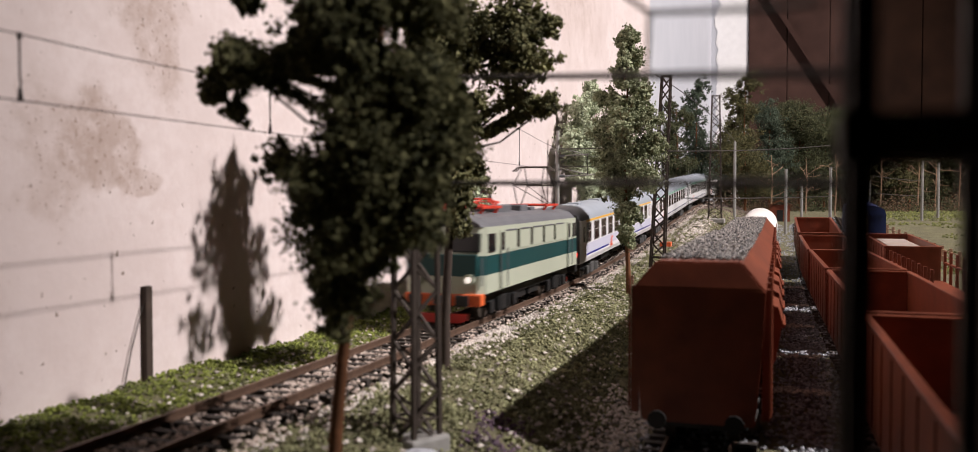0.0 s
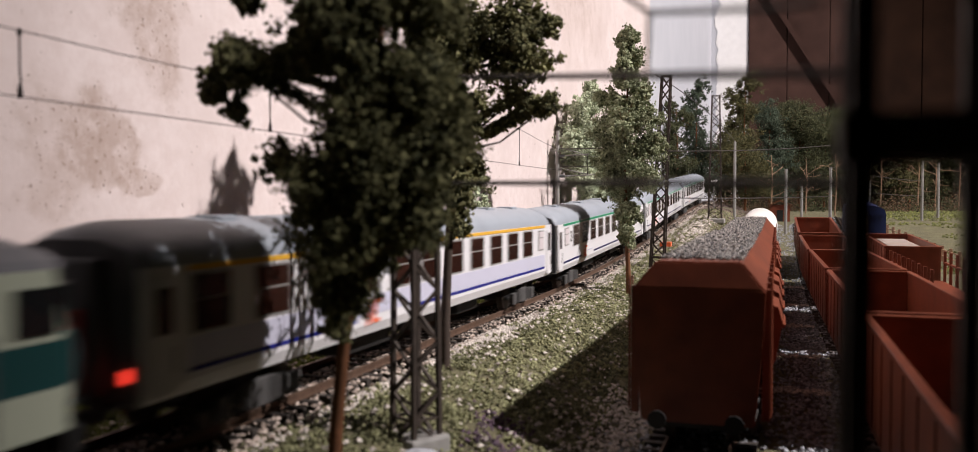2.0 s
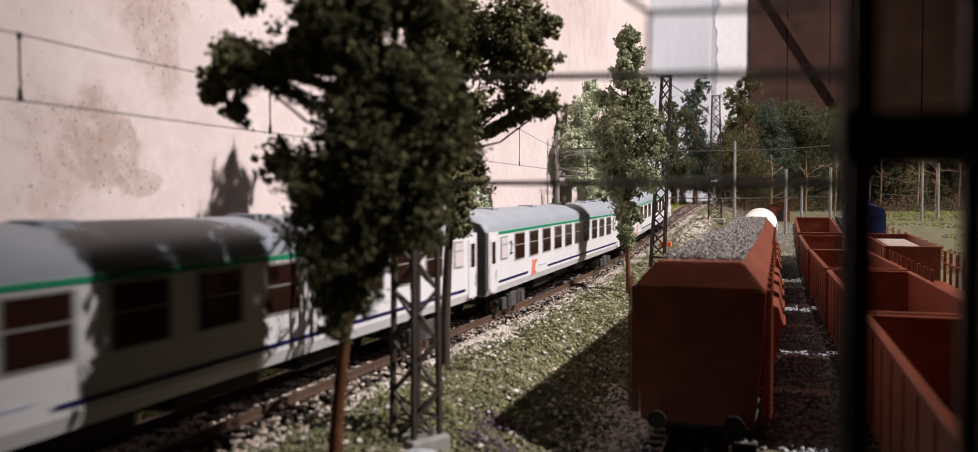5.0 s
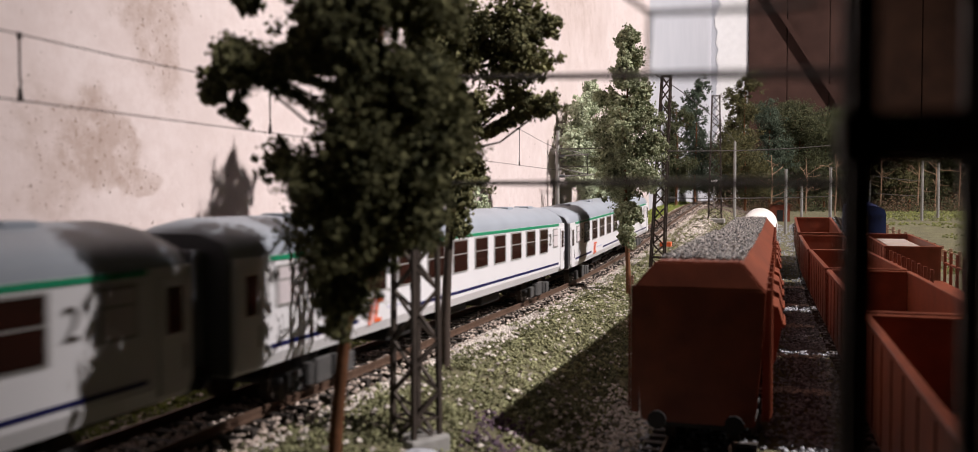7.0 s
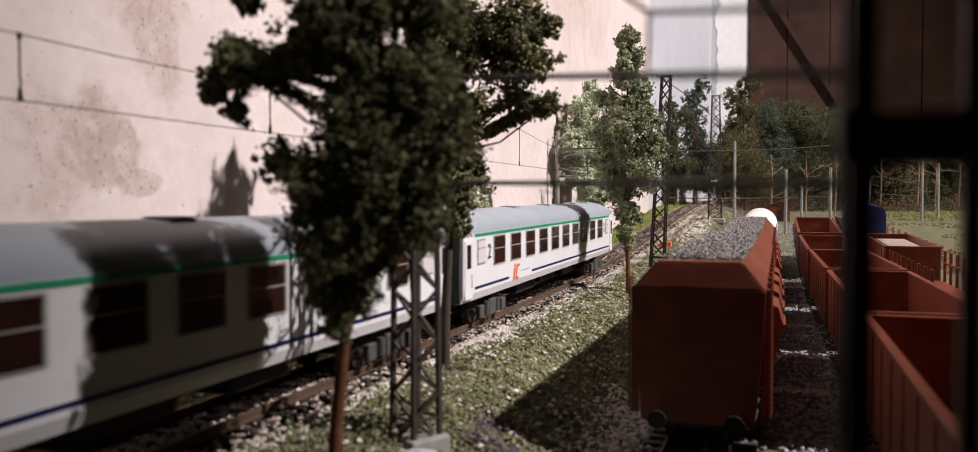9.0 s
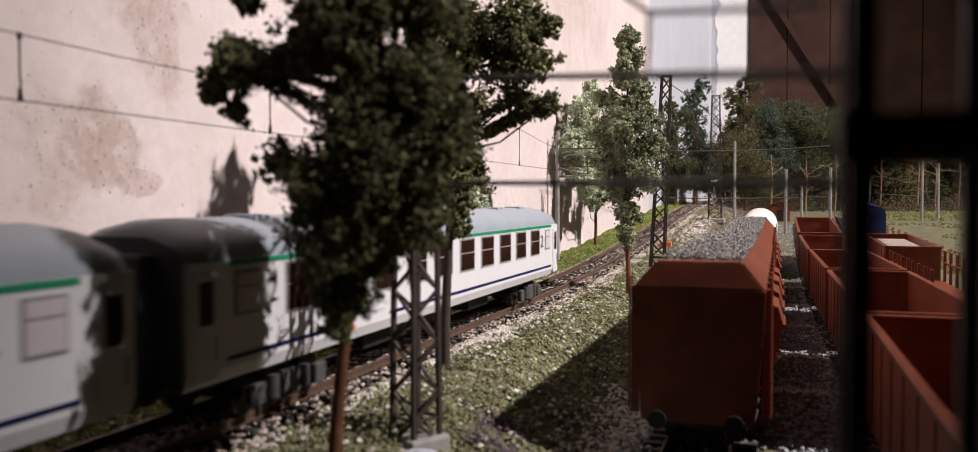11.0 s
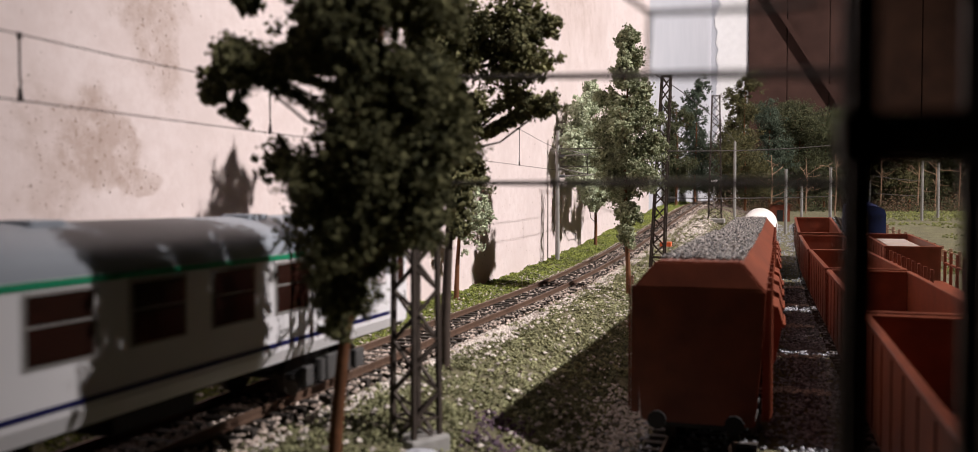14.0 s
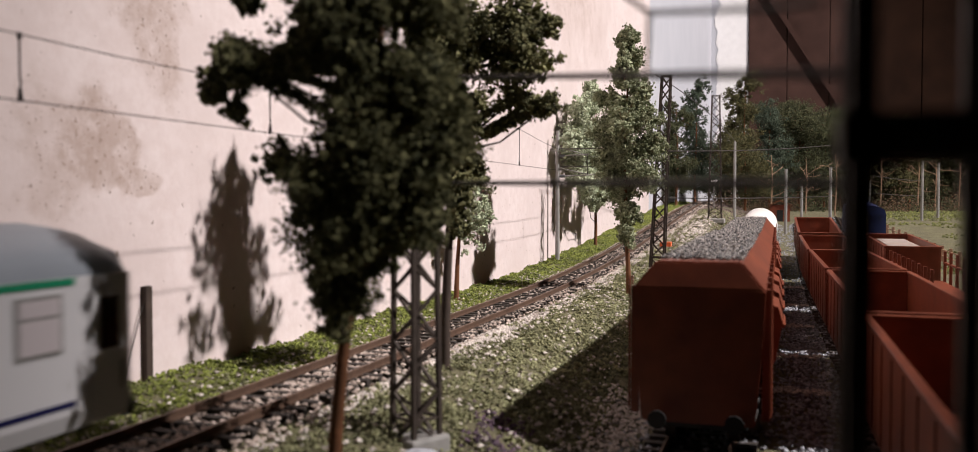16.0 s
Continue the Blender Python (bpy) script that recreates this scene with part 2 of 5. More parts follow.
def extrude_profile(bm, prof, y0, y1, caps=True):
    """A closed profile of (x, z) drawn along y."""
    a = [bm.verts.new((x, y0, z)) for x, z in prof]
    b = [bm.verts.new((x, y1, z)) for x, z in prof]
    n = len(prof)
    for i in range(n):
        bm.faces.new((a[i], a[(i + 1) % n], b[(i + 1) % n], b[i]))
    if caps:
        bm.faces.new(a[::-1])
        bm.faces.new(b)
    bmesh.ops.recalc_face_normals(bm, faces=bm.faces[:])
    return bm


def bits(name, mat, spots, rng, parent=None, squash=0.7, label="", n=4):
    """Many small uneven stones or crumbs: each an irregular double pyramid. spots: (x, y, z, radius)."""
    verts, faces = [], []
    for x, y, z, r in spots:
        b = len(verts)
        k = rng.random() * 6.28
        for i in range(n):
            a = k + i * 2 * math.pi / n
            q = r * rng.uniform(0.7, 1.2)
            verts.append((x + math.cos(a) * q, y + math.sin(a) * q, z + r * rng.uniform(-0.25, 0.25)))
        verts.append((x + r * rng.uniform(-0.3, 0.3), y + r * rng.uniform(-0.3, 0.3), z + r * squash * rng.uniform(0.7, 1.2)))
        verts.append((x, y, z - r * squash))
        for i in range(n):
            j = (i + 1) % n
            faces.append((b + i, b + j, b + n))
            faces.append((b + j, b + i, b + n + 1))
    me = bpy.data.meshes.new(name)
    me.from_pydata(verts, [], faces)
    me.materials.append(mat)
    ob = new(name, me)
    if parent:
        ob.parent = parent
    if label:
        ob["label"] = label
    return ob


# ---------------------------------------------------------------- the lie of the land
def smooth(a, b, v):
    u = min(1.0, max(0.0, (v - a) / (b - a)))
    return u * u * (3 - 2 * u)


def rail_main(y):
    """Height of the main line's rail top: level, then a climb."""
    return 0.047 * smooth(0.42, 1.60, y)


def rail_yard(y):
    return -0.016 + 0.05 * smooth(0.6, 1.5, y)


def land(x, y):
    """Ground height: the main line's bank, the slope, the yard."""
    top = rail_main(y) - 0.0046
    yard = rail_yard(y) - 0.0046
    z = top + (yard - top) * smooth(0.030, 0.088, x)
    rough = (noise.noise((x * 55, y * 55, 0)) * 0.0020 + noise.noise((x * 150, y * 150, 5)) * 0.0012) * smooth(0.016, 0.03, abs(x)) * (1 - smooth(0.07, 0.085, x))
    z += 0.019 * math.exp(-((x - 0.060) / 0.026) ** 2 - ((y - 1.03) / 0.17) ** 2) * smooth(0.020, 0.040, x) * (1 - smooth(0.07, 0.092, x))
    if x < -0.018:
        z += 0.0015 * smooth(-0.018, -0.04, x)
    return z + rough


WALL_X = -0.047
BACK_Y = 2.40


def build_ground():
    verts, faces = [], []
    xs = list(np.linspace(WALL_X - 0.02, 0.2, 110)) + list(np.linspace(0.22, 0.80, 26))
    ys = list(np.linspace(-0.7, 1.3, 260)) + list(np.linspace(1.32, BACK_Y + 0.02, 60))
    for y in ys:
        for x in xs:
            verts.append((x, y, land(x, y)))
    w = len(xs)
    for j in range(len(ys) - 1):
        for i in range(w - 1):
            a = j * w + i
            faces.append((a, a + 1, a + w + 1, a + w))
    me = bpy.data.meshes.new("ground")
    me.from_pydata(verts, [], faces)
    me.materials.append(M["grass"])
    for p in me.polygons:
        p.use_smooth = True
    tagged(new("ground", me), "olive scatter grass and earth of the model landscape", "ground", kind="structure")


def build_walls():
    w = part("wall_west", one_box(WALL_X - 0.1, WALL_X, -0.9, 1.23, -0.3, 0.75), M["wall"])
    tagged(w, "pale pinkish plaster wall with damp stains and painted soft shade", "wall", kind="structure")
    w = part("wall_west_far", one_box(WALL_X - 0.1, WALL_X - 0.003, 1.23, BACK_Y, -0.3, 0.75), M["wall_far"])
    tagged(w, "grey painted plaster wall towards the corner", "wall", kind="structure")
    # ragged edge of the flaking paint on the pier
    w = part("wall_north", one_box(WALL_X - 0.003, 0.045, BACK_Y, BACK_Y + 0.1, -0.3, 0.75), M["wall_far"])
    tagged(w, "wall pier in the corner, grey under flaking paint", "wall", kind="structure")
    rng = random.Random(11)
    bm = bmesh.new()
    zs = [-0.3 + 1.05 * i / 160 for i in range(161)]
    left = [bm.verts.new((-0.035 + noise.noise((z * 22, 0, 3)) * 0.016 + noise.noise((z * 70, 0, 5)) * 0.006 + noise.noise((z * 190, 0, 7)) * 0.003, BACK_Y - 0.0015, z)) for z in zs]
    right = [bm.verts.new((0.0445, BACK_Y - 0.0015, z)) for z in zs]
    for i in range(160):
        bm.faces.new((left[i], right[i], right[i + 1], left[i + 1]))
    part("paint_layer", bm, M["pier"], w, "flaking white paint with a ragged edge")
    w = part("wall_east", one_box(0.80, 0.83, -0.7, BACK_Y - 0.01, -0.3, 0.03), M["wood_wall"])
    tagged(w, "low dark wooden edge board that closes the layout", "wall", kind="structure")
    w = tagged(new("wall_boards"), "dark brown stained board wall behind the layout", "wall", kind="structure")
    x = 0.045
    rng = random.Random(4)
    while x < 0.9:
        b = rng.uniform(0.085, 0.13)
        # planks further right get the colour with shade painted in
        part("plank", one_box(x + 0.0015, x + b, BACK_Y - 0.007 + rng.uniform(0, 0.003), BACK_Y + 0.03, -0.3, 0.75, bev=0.0015), M["wood_shaded" if x > 0.27 else "wood_wall"], w)
        x += b
    bm = bmesh.new()
    rod(bm, (0.074, BACK_Y - 0.013, 0.615), (0.284, BACK_Y - 0.013, 0.268), 0.0085, n=4)
    tagged(part("diagonal_brace", bm, M["wood_wall"]), "dark wooden diagonal brace on the board wall", "brace")


# ---------------------------------------------------------------- tracks
def build_track(name, path, y0, y1, label, ballast, dense=5000):
    """path(y) -> x, z of the rail top's middle line."""
    t = tagged(new(name), label, "railway track", kind="structure")
    n = int((y1 - y0) / 0.02)
    ys = [y0 + (y1 - y0) * i / n for i in range(n + 1)]
    for side in (-1, 1):
        bm = bmesh.new()
        for r, z0, z1 in ((0.00045, -0.0008, 0.0), (0.00025, -0.0018, -0.0008), (0.0009, -0.0023, -0.0018)):
            rows = []
            for y in ys:
                x, z = path(y)
                x += side * 0.0087
                rows.append([bm.verts.new((x + a, y, z + b)) for a, b in ((-r, z0), (r, z0), (r, z1), (-r, z1))])
            for p, q in zip(rows, rows[1:]):
                for i in range(4):
                    bm.faces.new((p[i], p[(i + 1) % 4], q[(i + 1) % 4], q[i]))
        bmesh.ops.recalc_face_normals(bm, faces=bm.faces[:])
        part("rail", bm, M["rail"], t)
    me = None
    y, rng = y0, random.Random(2)
    while y < y1:
        x, z = path(y)
        if me is None:
            ob = part("sleeper", one_box(-0.0150, 0.0150, -0.0014, 0.0014, -0.0042, -0.0021, bev=0.0002), M["sleeper"], t)
            me = ob.data
        else:
            ob = new("sleeper", me)
            ob.parent = t
        ob.matrix_basis = pose(x + rng.uniform(-0.0003, 0.0003), y, z, 0, 0, rng.uniform(-1, 1))
        y += 0.0072
    spots = []
    for i in range(int((y1 - y0) * dense)):
        y = rng.uniform(y0, y1)
        x, z = path(y)
        o = rng.gauss(0, 0.0125)
        if abs(abs(o) - 0.0087) < 0.0012:
            continue
        if y > 0.28 and abs(o) < 0.0075 and rng.random() < 0.72:
            continue
        spots.append((x + o, y, z - 0.0025 - max(0, abs(o) - 0.014) * 0.3, rng.uniform(0.0005, 0.0012)))
    bits("ballast", ballast, spots, rng, t)["kind"] = "stuff"
    return t


# ---------------------------------------------------------------- train
ROOF = [(0.0162, 0.0375), (0.0158, 0.0395), (0.0146, 0.0415), (0.0122, 0.0433), (0.0088, 0.0449), (0.0045, 0.0459), (0.0, 0.0463)]
COACH = 0.311
HALF_W = 0.0162


def writing(name, text, size, mat, parent):
    """Built-in font turned into a thin mesh, in its own xy plane."""
    cu = bpy.data.curves.new("text", "FONT")
    cu.body, cu.size, cu.extrude = text, size, 0.00004
    ob = bpy.data.objects.new("text", cu)
    scene.collection.objects.link(ob)
    me = bpy.data.meshes.new_from_object(ob.evaluated_get(bpy.context.evaluated_depsgraph_get()))
    bpy.data.objects.remove(ob)
    me.materials.clear()
    me.materials.append(mat)
    out = new(name, me)
    out.parent = parent
    return out


def coach(stripe, first=False):
    """A bogie coach along y, its middle at the origin, rail top at z = 0; doors at both ends."""
    kind = "first class" if first else "second class"
    c = thing("passenger_coach", f"white {kind} passenger coach with grey roof and {'yellow' if first else 'green'} line", "railway coach", "coaches of the train")
    L = COACH / 2
    e = 0.004
    bm = bmesh.new()
    lo = 0.0115
    prof = [(HALF_W - 0.0012, lo), (HALF_W, lo + 0.003), (HALF_W, 0.0375), (-HALF_W, 0.0375), (-HALF_W, lo + 0.003), (-HALF_W + 0.0012, lo)]
    extrude_profile(bm, prof, -L + e, L - e)
    part("body", bm, M["white"], c)
    roof = ROOF + [(-x, z) for x, z in ROOF[-2::-1]]
    bm = bmesh.new()
    rings = []
    for y, k, d in ((-L + e, 0.90, 0.0042), (-L + e + 0.0015, 0.955, 0.0023), (-L + e + 0.004, 0.985, 0.0009), (-L + e + 0.009, 1, 0), (L - e - 0.009, 1, 0), (L - e - 0.004, 0.985, 0.0009), (L - e - 0.0015, 0.955, 0.0023), (L - e, 0.90, 0.0042)):
        rings.append([bm.verts.new((x * k, y, z - d * (z - 0.0375) / 0.009)) for x, z in roof])
    for a, b in zip(rings, rings[1:]):
        for i in range(len(roof) - 1):
            bm.faces.new((a[i], a[i + 1], b[i + 1], b[i]))
    bm.faces.new(rings[0])
    bm.faces.new(rings[-1][::-1])
    bmesh.ops.recalc_face_normals(bm, faces=bm.faces[:])
    for f in bm.faces:
        f.smooth = len(f.verts) == 4
    part("roof", bm, M["roof_grey"], c, "smooth grey roof")
    for y in (-0.11, -0.045, 0.02, 0.085, 0.12):
        part("roof_vent", one_box(-0.002, 0.006, y - 0.004, y + 0.004, 0.0450, 0.0468, bev=0.0004), M["roof_grey"], c)
    for s in (-1, 1):
        x = s * HALF_W
        def slab(name, y0, y1, z0, z1, t, mat, label=""):
            a, b = sorted((x - s * 0.0004, x + s * t))
            return part(name, one_box(a, b, y0, y1, z0, z1), mat, c, label)
        slab("class_line", -L + 0.017, L - 0.017, 0.0362, 0.0374, 0.00022, stripe)
        mark = -0.055 if first else -0.083
        for y0, y1 in ((-L + 0.017, mark - 0.011), (mark + 0.026, L - 0.017)):
            slab("blue_line", y0, y1, 0.0158, 0.0168, 0.00018, M["blue" if first else "blue_dark"], "dark blue line")
        if first:
            slab("lower_band", -L + 0.017, L - 0.017, 0.0171, 0.0228, 0.00014, M["lilac"], "pale violet band")
        n = 10
        for i in range(n):
            y = -0.1075 + 0.215 * i / (n - 1)
            w = 0.0072
            win = slab("window", y - w - 0.0006, y + w + 0.0006, 0.0234, 0.0357, 0.00030, M["mast_grey"])
            for z0, z1 in ((0.0240, 0.0300), (0.0305, 0.0351)):
                a, b = sorted((x, x + s * 0.00042))
                part("pane", one_box(a, b, y - w, y + w, z0, z1), M["glass"], win)
        for end in (-1, 1):
            y = end * (L - 0.0095)
            d = slab("door", y - 0.0042, y + 0.0042, 0.0128, 0.0350, 0.00035, M["white"])
            a, b = sorted((x, x + s * 0.0005))
            part("pane", one_box(a, b, y - 0.0022, y + 0.0022, 0.0245, 0.0335), M["glass"], d)
            part("handle", one_box(a, b, y + 0.0029, y + 0.0033, 0.017, 0.022), M["steel"], d)
            y = end * (L - 0.0245)
            if first and end < 0:
                win = slab("window", y - 0.0066, y + 0.0066, 0.0234, 0.0357, 0.00030, M["mast_grey"])
                for z0, z1 in ((0.0240, 0.0300), (0.0305, 0.0351)):
                    a, b = sorted((x, x + s * 0.00042))
                    part("pane", one_box(a, b, y - 0.0060, y + 0.0060, z0, z1), M["glass"], win)
                continue
            win = slab("toilet_window", y - 0.0047, y + 0.0047, 0.0252, 0.0350, 0.0003, M["mast_grey"], "frosted end window in a grey frame")
            for z0, z1 in ((0.0258, 0.0312), (0.0317, 0.0344)):
                a, b = sorted((x, x + s * 0.00042))
                part("pane", one_box(a, b, y - 0.0041, y + 0.0041, z0, z1), M["frost"], win, "frosted pane")
            if not first:
                num = writing("class_number", "2", 0.0085, M["steel"], c)
                num.matrix_basis = Matrix.Translation((x + s * 0.0003, end * (L - 0.0350) - s * 0.0026, 0.0268)) @ Euler((radians(90), 0, radians(90 * s))).to_matrix().to_4x4()
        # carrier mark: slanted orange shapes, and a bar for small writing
        bm = bmesh.new()
        xo = x + s * 0.0003
        for y0, z0, y1, z1, w in ((-0.0042, 0.0146, -0.0026, 0.0196, 0.0010), (-0.0023, 0.0205, -0.0020, 0.0215, 0.0010), (-0.0006, 0.0152, 0.0012, 0.0208, 0.0010), (-0.0006, 0.0152, 0.0030, 0.0152, 0.0007), (0.0012, 0.0208, 0.0046, 0.0208, 0.0007)):
            d = Vector((0, y1 - y0, z1 - z0)).normalized() * 0.0003
            n = Vector((0, -d.z, d.y)).normalized() * w * 0.8
            p, q = Vector((xo, mark + y0, z0)) - d, Vector((xo, mark + y1, z1)) + d
            bm.faces.new([bm.verts.new(v) for v in (p + n, p - n, q - n, q + n)])
        bmesh.ops.solidify(bm, geom=bm.faces[:], thickness=0.0002)
        part("carrier_mark", bm, M["orange"], c, "slanted orange mark")
        slab("writing_bar", mark + 0.008, mark + 0.022, 0.0178, 0.0184, 0.0002, M["lilac"])
    for end in (-1, 1):
        y = end * (L - e)
        a, b = sorted((y - end * 0.0004, y + end * 0.0005))
        bm = bmesh.new()
        extrude_profile(bm, [(0.0150, 0.0118), (0.0150, 0.0372), (0.0128, 0.0408), (0.007, 0.0428), (-0.007, 0.0428), (-0.0128, 0.0408), (-0.0150, 0.0372), (-0.0150, 0.0118)], a, b)
        part("end_wall", bm, M["end_dark"], c, "dark grey coach end")
        a, b = sorted((y, y + end * 0.0042))
        part("gangway_bellows", one_box(-0.0085, 0.0085, a, b, 0.0125, 0.0395, bev=0.0008), M["end_dark"], c, "dark rubber gangway")
        for s in (-1, 1):
            bm = bmesh.new()
            rod(bm, (s * 0.0100, y, 0.0121), (s * 0.0100, y + end * 0.0045, 0.0121), 0.0008, n=8)
            rod(bm, (s * 0.0100, y + end * 0.0045, 0.0121), (s * 0.0100, y + end * 0.0055, 0.0121), 0.0026, n=12)
            part("buffer", bm, M["black"], c)
        bogie(c, end * 0.109, 0.0143)
    for y0, y1, z0 in ((-0.062, -0.030, 0.0052), (-0.02, 0.012, 0.0065), (0.03, 0.055, 0.0058)):
        part("underfloor_box", one_box(-0.0100, 0.0100, y0, y1, z0, 0.0118, bev=0.0006), M["black"], c)
    part("underframe", one_box(-0.011, 0.011, -L + 0.008, L - 0.008, 0.0098, 0.0122), M["black"], c)
    return c


def bogie(c, y, half, r=0.0053, mat=None):
    mat = mat or M["bogie_grey"]
    b = part("bogie", one_box(-0.0122, 0.0122, y - 0.019, y + 0.019, 0.0048, 0.0066, bev=0.0006), M["black"], c)
    for s in (-1, 1):
        for d in (-half, half):
            x0, x1 = sorted((s * 0.0122, s * 0.0142))
            part("axle_box", one_box(x0, x1, y + d - 0.0026, y + d + 0.0026, 0.0025, 0.0078, bev=0.0005), mat, b)
        x0, x1 = sorted((s * 0.0125, s * 0.0140))
        part("bolster", one_box(x0, x1, y - 0.004, y + 0.004, 0.0022, 0.009, bev=0.0005), mat, b)
        for d in (-0.007, 0.007):
            bm = bmesh.new()
            rod(bm, (s * 0.0133, y + d, 0.003), (s * 0.0133, y + d, 0.0085), 0.0013, n=8)
            part("spring", bm, mat, b)
    for d in (-half, half):
        bm = bmesh.new()
        for s in (-1, 1):
            rod(bm, (s * 0.0076, y + d, r), (s * 0.0098, y + d, r), r, r, n=20)
            rod(bm, (s * 0.0070, y + d, r), (s * 0.0076, y + d, r), r + 0.0006, n=20)
        rod(bm, (-0.0076, y + d, r), (0.0076, y + d, r), 0.0009, n=8)
        part("wheelset", bm, M["steel"], b)


LOCO = 0.170


def loco():
    c = thing("electric_locomotive", "pale green electric locomotive with dark green band and red pantographs", "locomotive")
    L = LOCO / 2
    W = 0.0172
    # body: bands of one hull, slanted cab fronts
    def hull(name, z0, z1, mat, label=""):
        def nose(z):
            return L - max(0.0, z - 0.0225) * 0.16
        bm = bmesh.new()
        def ring(z):
            n = nose(z)
            return [bm.verts.new(v) for v in ((W, -n + 0.004, z), (W, n - 0.004, z), (W - 0.003, n - 0.0008, z), (0.006, n, z), (-0.006, n, z), (-W + 0.003, n - 0.0008, z), (-W, n - 0.004, z), (-W, -n + 0.004, z), (-W + 0.003, -n + 0.0008, z), (-0.006, -n, z), (0.006, -n, z), (W - 0.003, -n + 0.0008, z))]
        a, b = ring(z0), ring(z1)
        for i in range(12):
            bm.faces.new((a[i], a[(i + 1) % 12], b[(i + 1) % 12], b[i]))
        bm.faces.new(a[::-1])
        bm.faces.new(b)
        bmesh.ops.recalc_face_normals(bm, faces=bm.faces[:])
        return part(name, bm, mat, c, label)
    hull("lower_body", 0.0125, 0.0200, M["loco_pale"])
    hull("body_band", 0.0200, 0.0277, M["loco_dark"], "dark green band")
    hull("upper_body", 0.0277, 0.0392, M["loco_pale"])
    bm = bmesh.new()
    prof = [(W - 0.0002, 0.0392), (W - 0.0012, 0.0408), (0.0135, 0.0428), (0.008, 0.0442), (0, 0.0447)]
    prof = prof + [(-x, z) for x, z in prof[-2::-1]]
    rings = []
    for y, k, d in ((-L + 0.003, 0.9, 0.7), (-L + 0.009, 1, 1), (L - 0.009, 1, 1), (L - 0.003, 0.9, 0.7)):
        rings.append([bm.verts.new((x * k, y, 0.0392 + (z - 0.0392) * d)) for x, z in prof])
    for a, b in zip(rings, rings[1:]):
        for i in range(len(prof) - 1):
            bm.faces.new((a[i], a[i + 1], b[i + 1], b[i]))
    bm.faces.new(rings[0])
    bm.faces.new(rings[-1][::-1])
    bmesh.ops.recalc_face_normals(bm, faces=bm.faces[:])
    part("roof", bm, M["loco_roof"], c, "dark grey roof")
    for y0, y1, h in ((-0.035, -0.012, 0.0475), (0.004, 0.017, 0.0474), (0.022, 0.030, 0.0462)):
        part("roof_box", one_box(-0.0065, 0.0065, y0, y1, 0.0435, h, bev=0.0006), M["loco_roof"], c)
    for s in (-1, 1):
        x = s * W
        def slab(name, y0, y1, z0, z1, t, mat, par=None):
            a, b = sorted((x - s * 0.0004, x + s * t))
            return part(name, one_box(a, b, y0, y1, z0, z1), mat, par or c)
        for y in (-0.048, -0.026, -0.004, 0.018, 0.040):
            v = slab("vent_panel", y - 0.0088, y + 0.0088, 0.0285, 0.0372, 0.0003, M["loco_pale"])
            slab("vent_edge", y - 0.0080, y + 0.0080, 0.0368, 0.0374, 0.0005, M["loco_roof"], v)
        for y in (-0.037, -0.0150, 0.007, 0.029):
            slab("side_window", y - 0.0012, y + 0.0012, 0.0292, 0.0370, 0.00045, M["cab_glass"])
        for end in (-1, 1):
            y = end * (L - 0.0245)
            d = slab("cab_door", y - 0.0034, y + 0.0034, 0.0130, 0.0376, 0.0004, M["loco_pale"])
            slab("door_band", y - 0.0034, y + 0.0034, 0.0201, 0.0276, 0.00048, M["loco_dark"], d)
            slab("pane", y - 0.0023, y + 0.0023, 0.0290, 0.0365, 0.0006, M["cab_glass"], d)
            for o in (-0.0046, 0.0046):
                bm = bmesh.new()
                rod(bm, (x + s * 0.0012, y + o, 0.0135), (x + s * 0.0012, y + o, 0.0300), 0.00028, n=6)
                part("handrail", bm, M["loco_roof"], c)
            y = end * (L - 0.0105)
            slab("cab_window", y - 0.0044, y + 0.0044, 0.0290, 0.0365, 0.00045, M["cab_glass"])
    for end in (-1, 1):
        n = end * (L - 0.0012)
        for s in (-1, 1):
            x0, x1 = sorted((s * 0.0009, s * 0.0152))
            a, b = sorted((n - end * 0.004, n + end * 0.0003))
            part("windscreen", one_box(x0, x1, a, b, 0.0292, 0.0368, bev=0.0005), M["cab_glass"], c)
            bm = bmesh.new()
            rod(bm, (s * 0.0112, end * (L - 0.003), 0.0183), (s * 0.0112, end * (L + 0.0012), 0.0183), 0.0024, n=16)
            h = part("headlight", bm, M["loco_pale"], c)
            bm = bmesh.new()
            rod(bm, (s * 0.0112, end * (L + 0.0010), 0.0183), (s * 0.0112, end * (L + 0.0014), 0.0183), 0.0013, n=16)
            part("lens", bm, M["lens"] if end < 0 else M["red"], h)
            bm = bmesh.new()
            rod(bm, (s * 0.0100, end * L, 0.0105), (s * 0.0100, end * (L + 0.0045), 0.0105), 0.0010, n=8)
            box(bm, s * 0.0100 - 0.0028, s * 0.0100 + 0.0028, *sorted((end * (L + 0.0045), end * (L + 0.0056))), 0.0083, 0.0127, bev=0.0005)
            part("buffer", bm, M["black"], c)
            bm = bmesh.new()
            rod(bm, (s * 0.0162, end * (L - 0.0015), 0.016), (s * 0.0162, end * (L - 0.0015), 0.027), 0.0003)
            part("handrail", bm, M["loco_roof"], c)
        a, b = sorted((end * (L - 0.003), end * (L + 0.0003)))
